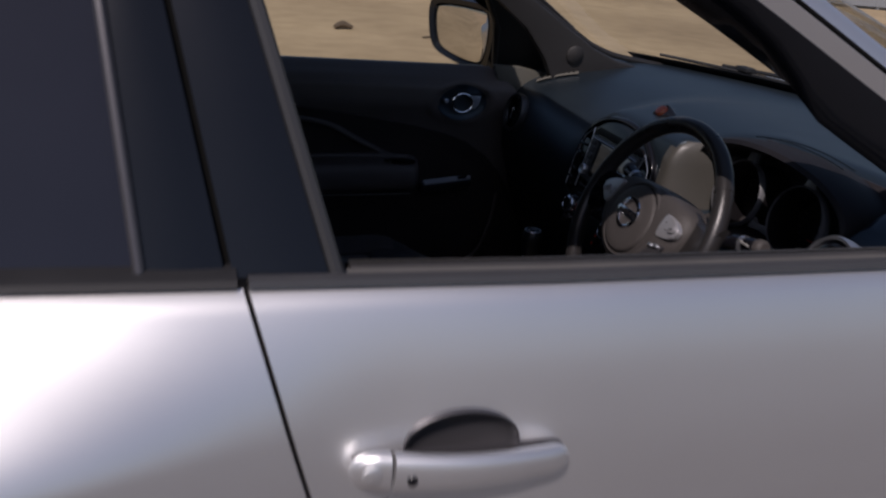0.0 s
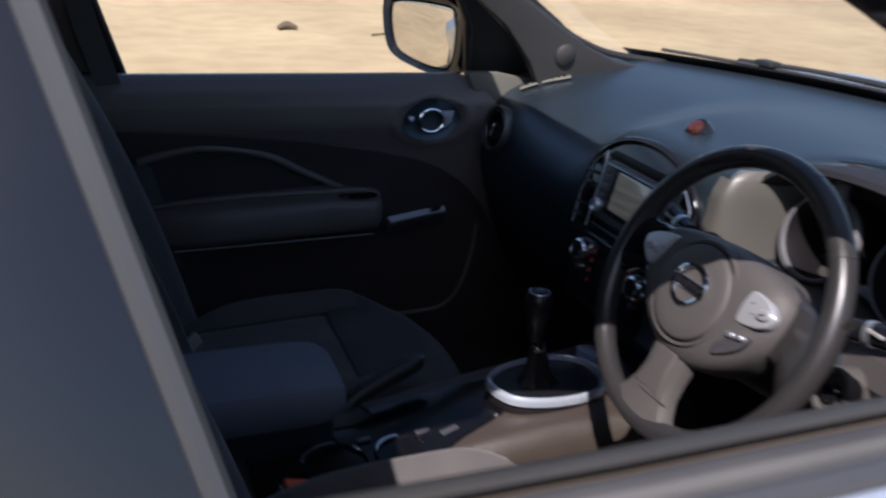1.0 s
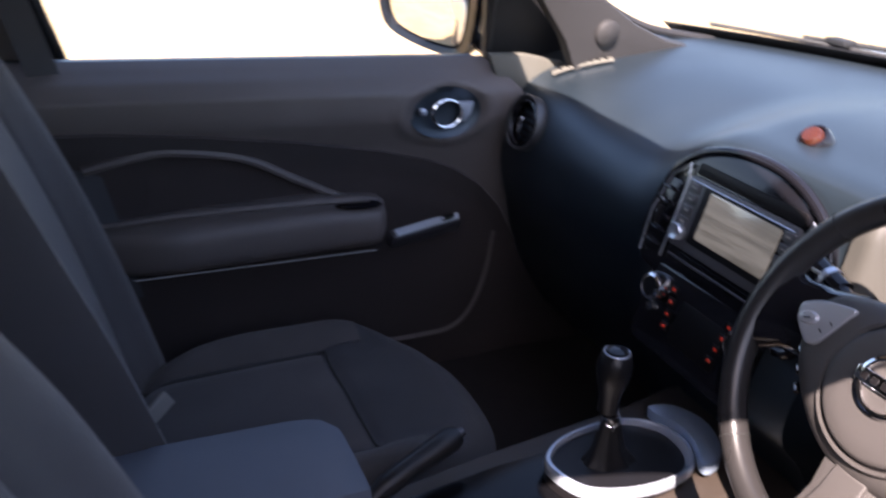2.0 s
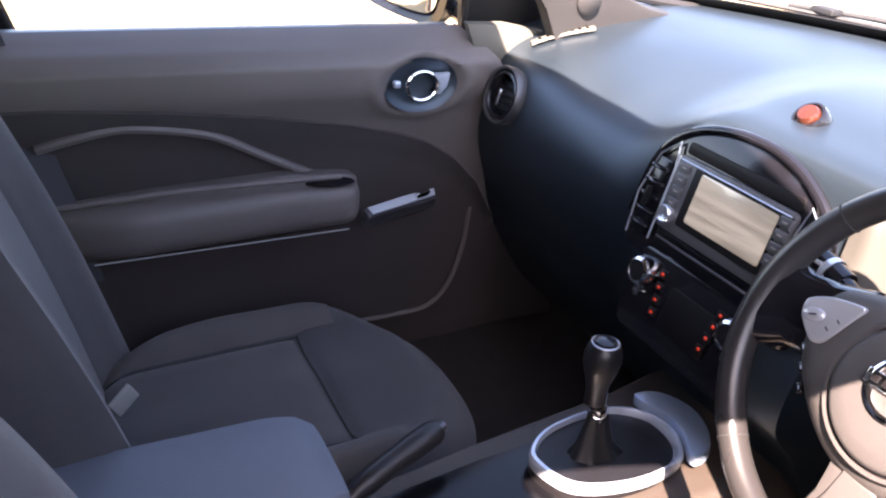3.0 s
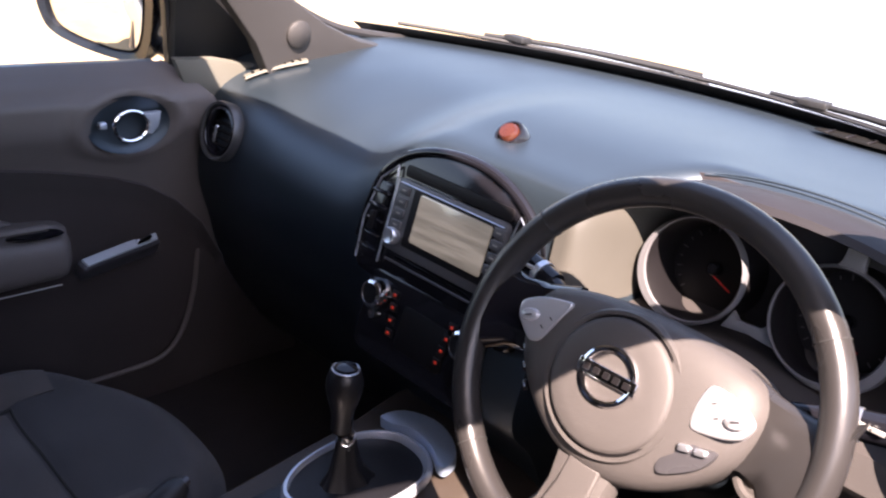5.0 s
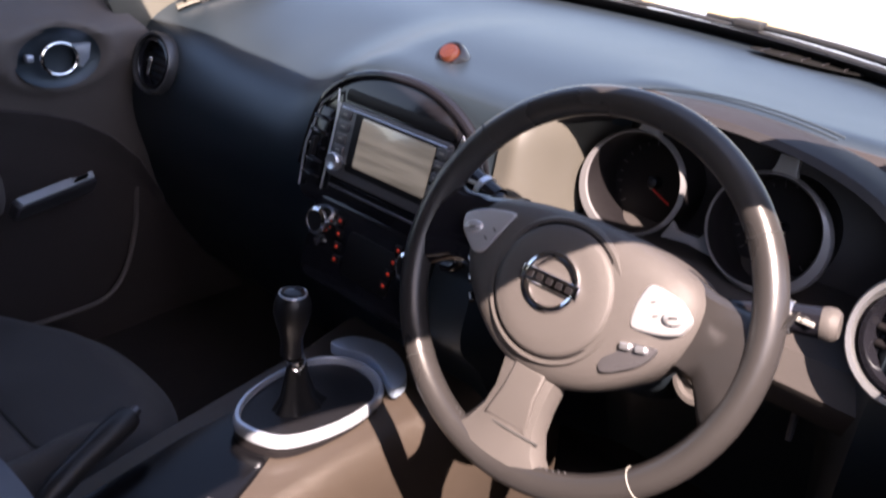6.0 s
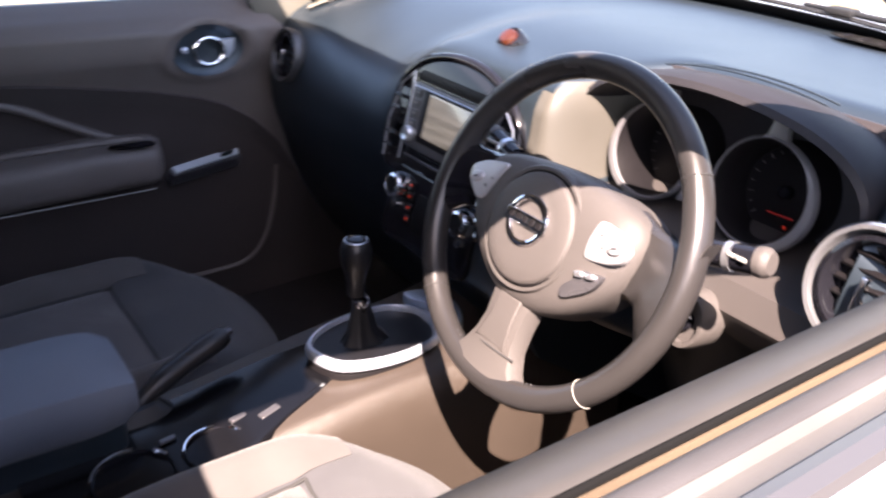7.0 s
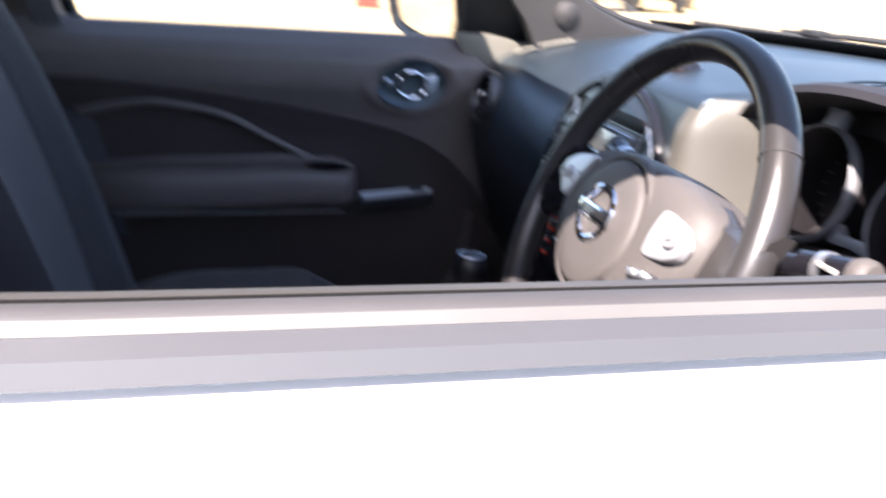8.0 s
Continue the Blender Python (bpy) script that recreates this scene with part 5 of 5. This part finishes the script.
# ---- seats ----
def seat(cy, name, label, cush_z, front, seam_x, W, half_x, pw):
    s = thing(name, label, "car seat", "front seats")
    cx = front - half_x
    rear = front - 2 * half_x
    seam_t = (seam_x - rear) / (2 * half_x)

    def plan(u, t):
        """Place of a point by its share of the width and of the length."""
        return cx + half_x * (2 * t - 1), cy + W * u

    def height(x, y):
        a, b = (x - cx) / half_x, (y - cy) / W
        k = (abs(a) ** pw + abs(b) ** pw) ** (1 / pw)
        bol = 0.034 * math.exp(-((abs(b) - 0.77) / 0.17) ** 2) * (1 - ease(0.3, 1.0, a))
        dents = 0.006 * math.exp(-((abs(b) - 0.56) / 0.035) ** 2) * (a < 2 * seam_t - 1) + 0.007 * math.exp(-((a - 2 * seam_t + 1) / 0.04) ** 2) * (1 - ease(0.5, 0.62, abs(b)))
        return cush_z - 0.02 + bol - dents + 0.014 * a - 0.05 * ease(0.72, 1.0, k) ** 1.6 + 0.003 * noise.noise((x * 9, b * 3, cy))

    rings = []
    for k, down in ((0.96, 0.2), (1.0, 0.17), (1.012, 0.1), (1.008, 0.03), (1.0, 0.006)) + tuple((1 - 0.028 * q, 0) for q in range(1, 36)):
        ring = []
        for q in range(96):
            a = 2 * math.pi * q / 96
            c, sn = math.cos(a), math.sin(a)
            r = (abs(c) ** pw + abs(sn) ** pw) ** (-1 / pw)
            x, y = cx + half_x * r * c * k, cy + W * r * sn * k
            kk = min(k, 1.0) / k
            ring.append(Vector((x, y, height(cx + (x - cx) * kk, cy + (y - cy) * kk) - down)))
        rings.append(ring)
    cush = part("cushion", cap_rows(rings), FABRIC_SIDE, s, "smooth dark bolster cloth")

    def on(u, t, up):
        x, y = plan(u, t)
        return Vector((x, y, height(x, y) + up))

    part("centre_panel", sheet([[on(lerp(-0.545, 0.545, j / 20), lerp(0.02, seam_t - 0.015, i / 20), 0.003) for j in range(21)] for i in range(21)], thick=0.003), FABRIC, cush)
    for sgn in (-1, 1):
        rows_b = []
        for i in range(25):
            t = lerp(0.03, seam_t + 0.11, i / 24)
            hi = 0.9 - 0.1 * ease(seam_t - 0.06, seam_t + 0.11, t)
            rows_b.append([on(sgn * lerp(0.575, hi, j / 12), t, 0.003) for j in range(13)])
        part("bolster", sheet(rows_b, thick=0.003), BOLSTER, cush, "woven grey side bolster")
    for us, ts in (([-0.56] * 24, [lerp(0.02, seam_t, k / 23) for k in range(24)]), ([0.56] * 24, [lerp(0.02, seam_t, k / 23) for k in range(24)]), ([lerp(-0.56, 0.56, k / 16) for k in range(17)], [seam_t] * 17)):
        part("seam", tube([on(u, t, 0.001) for u, t in zip(us, ts)], 0.0024, n=6), DARK_THREAD, cush)
    back = []
    for i in range(41):
        t = i / 40
        z = lerp(cush_z - 0.06, 1.16, t)
        x0 = lerp(rear + 0.07, rear - 0.15, t)
        half = W * (1.02 - 0.2 * ease(0.6, 1, t))
        r = []
        for j in range(57):
            u = lerp(-1, 1, j / 56)
            bol = 0.05 * ease(0.55, 0.85, abs(u)) * (1 - ease(0.92, 1, abs(u))) * (1 - 0.5 * t) - 0.09 * ease(0.9, 1, abs(u))
            r.append(Vector((x0 + bol + 0.02 * math.sin(math.pi * t) - 0.008 * math.exp(-((abs(u) - 0.56) / 0.03) ** 2) - 0.05 * ease(0.94, 1, t), cy + half * u, z)))
        back.append(r)
    part("backrest", sheet(back, thick=0.03), FABRIC, s)
    part("backrest_shell", block(0.05, 0.4, 0.62, 0.02, pose(rear - 0.13, cy, 0.83, 0, -18, 0)), FABRIC_SIDE, s)
    part("headrest", block(0.09, 0.26, 0.17, 0.035, pose(rear - 0.2, cy, 1.29, 0, -12, 0), 4), FABRIC, s)
    for dy in (-0.06, 0.06):
        part("headrest_post", tube([(rear - 0.17, cy + dy, 1.14), (rear - 0.195, cy + dy, 1.24)], 0.006, n=8), GREY_TRIM, s)
    return s


seat(0.335, "passenger_seat", "dark blue-grey cloth passenger seat with bolsters", 0.555, 0.005, -0.213, 0.245, 0.2925, 2.7)
seat(-0.385, "driver_seat", "dark cloth driver seat, cushion lit by sun", 0.652, -0.03, -0.2, 0.23, 0.2775, 2.9)

belt = thing("seat_belt", "grey seat belt webbing hanging by the door pillar", "seat belt")
part("webbing", sheet([[Vector((x, 0.64 + dy, z)) for dy in (-0.0,)] + [Vector((x + 0.045, 0.645, z))] for x, z, dy in ((-0.70, 1.3, 0), (-0.655, 1.1, 0), (-0.61, 0.94, 0), (-0.56, 0.75, 0), (-0.53, 0.6, 0))], thick=0.002), WEBBING, belt)
part("tongue", block(0.03, 0.008, 0.04, 0.003, pose(-0.497, 0.352, 0.57, 0, 60, 30)), THREAD, belt)

# ---- wipers at the foot of the screen ----
def wiper(y0, y1, lift):
    w = thing("wiper", "black windscreen wiper parked at the glass foot", "wiper", "wipers")
    ys = [lerp(y0, y1, q / 8) for q in range(9)]
    foot = lambda y, up: Vector((WX(y) + 0.02 - up * 0.9, y, 1.038 + up * 0.55))
    arm = part("arm", tube([foot(y, 0.01 + lift * (1 - abs(2 * q / 8 - 0.9)) * 0.4) + Vector((0.004, 0, 0.012)) for q, y in enumerate(ys[:7])], [0.008, 0.0075, 0.007, 0.006, 0.0055, 0.005, 0.0045], n=8), RUBBER, w)
    part("blade", tube([foot(y, 0.006 + lift * (0.2 + 0.8 * q / 8)) for q, y in enumerate(ys)], 0.0045, n=6), RUBBER, w)
    part("blade_clip", block(0.03, 0.05, 0.012, 0.003, Matrix.Translation(foot(ys[5], 0.012 + lift * 0.6) + Vector((0.004, 0, 0.008)))), RUBBER, w)
    part("pivot", lathe([(0.016, -0.015), (0.016, 0.004), (0.011, 0.01), (0.0, 0.011)], Matrix.Translation(foot(y0, 0.0)), 20), RUBBER, w)


wiper(0.1, 0.66, 0.03)
wiper(-0.56, 0.14, 0.03)


# ---- far side of the yard ----
WALL_YELLOW = material("pale yellow render", (0.62, 0.52, 0.3), 0.9, 0, 0.6, 40, 0.1, 1.5)
ROOF_TILE = material("grey roof sheet", (0.22, 0.22, 0.23), 0.8, 0, 0.5, 30, 0.15, 2)
FENCE = material("blue-grey painted fence board", (0.3, 0.33, 0.36), 0.85, 0, 0.6, 60, 0.15, 3)
LEAF = material("dull green leaves", (0.07, 0.09, 0.045), 0.7, 0, 0, vary=0.4, vary_size=3)
BARK = material("brown bark", (0.12, 0.09, 0.06), 0.9, 0, 0.9, 40)
RED_PAINT = material("red car paint", (0.5, 0.03, 0.025), 0.25, 0, coat=0.7)

building = thing("building", "pale yellow rendered building with grey roof", "building")
part("wall", block(14, 6, 3.4, 0.03, pose(20.5, 29.5, 1.7)), WALL_YELLOW, building)
part("roof", slab([(-3.6, 0), (3.6, 0), (0, 1.6)], 14.8, 0, axes((13.1, 29.5, 3.4), (0, 1, 0), (0, 0, 1), (1, 0, 0))), ROOF_TILE, building)
for k in range(4):
    w = part("window", block(2.0, 0.1, 1.2, 0.02, pose(15.5 + 3.3 * k, 26.48, 1.75)), SATIN, building)
    for j in range(3):
        part("pane", block(0.58, 0.04, 1.06, 0.01, pose(14.86 + 3.3 * k + 0.64 * j, 26.43, 1.75)), DARK_GLASS, w)

fence = thing("fence", "blue-grey board fence along the yard", "fence")
post0 = part("post", block(0.1, 0.1, 1.9, 0.01, pose(16.6, 18.4, 0.95)), FENCE, fence)
for k in range(1, 6):
    p = new("post", post0.data)
    p.parent, p.matrix_basis = fence, pose(2.0 * k, 0, 0)
board0 = part("board", block(0.14, 0.02, 1.75, 0.004, pose(16.6, 18.33, 0.95)), FENCE, fence)
for k in range(1, 68):
    p = new("board", board0.data)
    p.parent, p.matrix_basis = fence, pose(0.15 * k, 0, 0.02 * noise.noise((k * 1.7, 0, 0)))


def far_car(x, y, paint, turn, label):
    c = thing("parked_car", label, "car", "parked cars")
    c.matrix_basis = pose(x, y, 0, 0, 0, turn)
    prof = [(-2.0, 0.35), (-2.05, 0.7), (-1.95, 0.95), (-1.3, 1.0), (-0.8, 1.4), (0.5, 1.45), (1.2, 1.0), (1.9, 0.85), (2.05, 0.6), (2.0, 0.35)]
    part("body", slab(prof, 1.7, 0.12, axes((0, 0.85, 0), (1, 0, 0), (0, 0, 1), (0, -1, 0)), 3), paint, c)
    for s in (-0.86, 0.86):
        part("side_glass", slab([(-1.15, 1.0), (-0.75, 1.32), (0.45, 1.36), (0.98, 1.0)], 0.02, 0, axes((0, s + 0.01, 0), (1, 0, 0), (0, 0, 1), (0, -1, 0))), DARK_GLASS, c)
        for wx in (-1.25, 1.3):
            part("wheel", lathe([(0.2, -0.1), (0.3, -0.1), (0.32, 0), (0.3, 0.1), (0.2, 0.1)], axes((wx, s * 0.9, 0.32), (1, 0, 0), (0, 0, 1), (0, 1, 0)), 28), RUBBER, c)
    return c


far_car(11.3, 22.6, DARK_GLASS, 30, "dark car parked by the trees")


def tree(x, y, h, seed):
    t = thing("tree", "small leafy tree behind the yard", "tree", "trees")
    rnd = random.Random(seed)
    part("trunk", tube([(x, y, 0), (x + 0.1, y, h * 0.3), (x - 0.05, y + 0.1, h * 0.55)], [0.16, 0.12, 0.06], n=10), BARK, t)
    for k in range(5):
        a = rnd.uniform(0, 6.28)
        part("limb", tube([(x, y, h * (0.3 + 0.05 * k)), (x + 0.9 * math.cos(a), y + 0.9 * math.sin(a), h * (0.5 + 0.06 * k))], [0.06, 0.02], n=6), BARK, t)
    verts, faces = [], []
    for k in range(1600):
        d = Vector((rnd.gauss(0, 1), rnd.gauss(0, 1), rnd.gauss(0, 0.8))).normalized() * (rnd.random() ** 0.4) * h * 0.3
        c = Vector((x, y, h * 0.68)) + d + Vector((0.4 * noise.noise(d * 1.5), 0, 0.5 * noise.noise(d * 1.2 + Vector((3, 0, 0)))))
        q = Euler((rnd.uniform(0, 6), rnd.uniform(0, 6), rnd.uniform(0, 6))).to_matrix()
        s = rnd.uniform(0.08, 0.17)
        n0 = len(verts)
        verts += [c + q @ Vector(v) for v in ((-s, 0, 0), (0, -s * 0.5, 0), (s, 0, 0.02), (0, s * 0.5, 0))]
        faces.append((n0, n0 + 1, n0 + 2, n0 + 3))
    me = bpy.data.meshes.new("crown")
    me.from_pydata(verts, [], faces)
    me.materials.append(LEAF)
    crown = new("crown", me)
    crown.parent = t


tree(10.4, 25.5, 4.6, 1)
tree(8.4, 29, 5.2, 2)

# scraps lying on the yard
twig = thing("litter", "dark scrap of bark lying on the yard", "litter")
part("scrap", tube(smooth_line([(1.2, 8.3, 0.03), (1.3, 8.36, 0.055), (1.42, 8.34, 0.03)], 4), [0.02, 0.03, 0.035, 0.04, 0.045, 0.04, 0.03, 0.025, 0.015], n=8), BARK, twig)
stick = thing("stick", "thin dry stick lying on the yard", "stick")
part("stem", tube(smooth_line([(2.15, 7.95, 0.02), (2.4, 8.0, 0.03), (2.75, 7.97, 0.02)], 4), 0.012, n=6), BARK, stick)

# red box, slatted planter and lamp post across the yard
box = thing("storage_box", "red plastic storage box on the yard", "storage box")
part("body", block(0.5, 0.4, 0.36, 0.03, pose(2.55, 16.8, 0.18)), RED_PAINT, box)
part("lid", block(0.54, 0.44, 0.05, 0.02, pose(2.55, 16.8, 0.385)), RED_PAINT, box)
planter = thing("planter", "brown slatted wooden planter by the building", "planter")
part("trough", block(2.2, 0.5, 0.5, 0.02, pose(16.25, 26.0, 0.27)), BARK, planter)
slat0 = part("slat", block(0.13, 0.03, 0.56, 0.006, pose(15.2, 25.72, 0.3)), WALL_YELLOW, planter)
for k in range(1, 13):
    p = new("slat", slat0.data)
    p.parent, p.matrix_basis = planter, pose(0.175 * k, 0, 0)
lamp_post = thing("lamp_post", "grey metal post standing in the yard", "post")
part("pole", tube([(20.0, 25.6, 0), (20.0, 25.6, 3.6)], [0.08, 0.05], n=12), SATIN, lamp_post)
part("base", lathe([(0.16, 0), (0.16, 0.04), (0.1, 0.1), (0.0, 0.1)], pose(20.0, 25.6, 0), 24), SATIN, lamp_post)
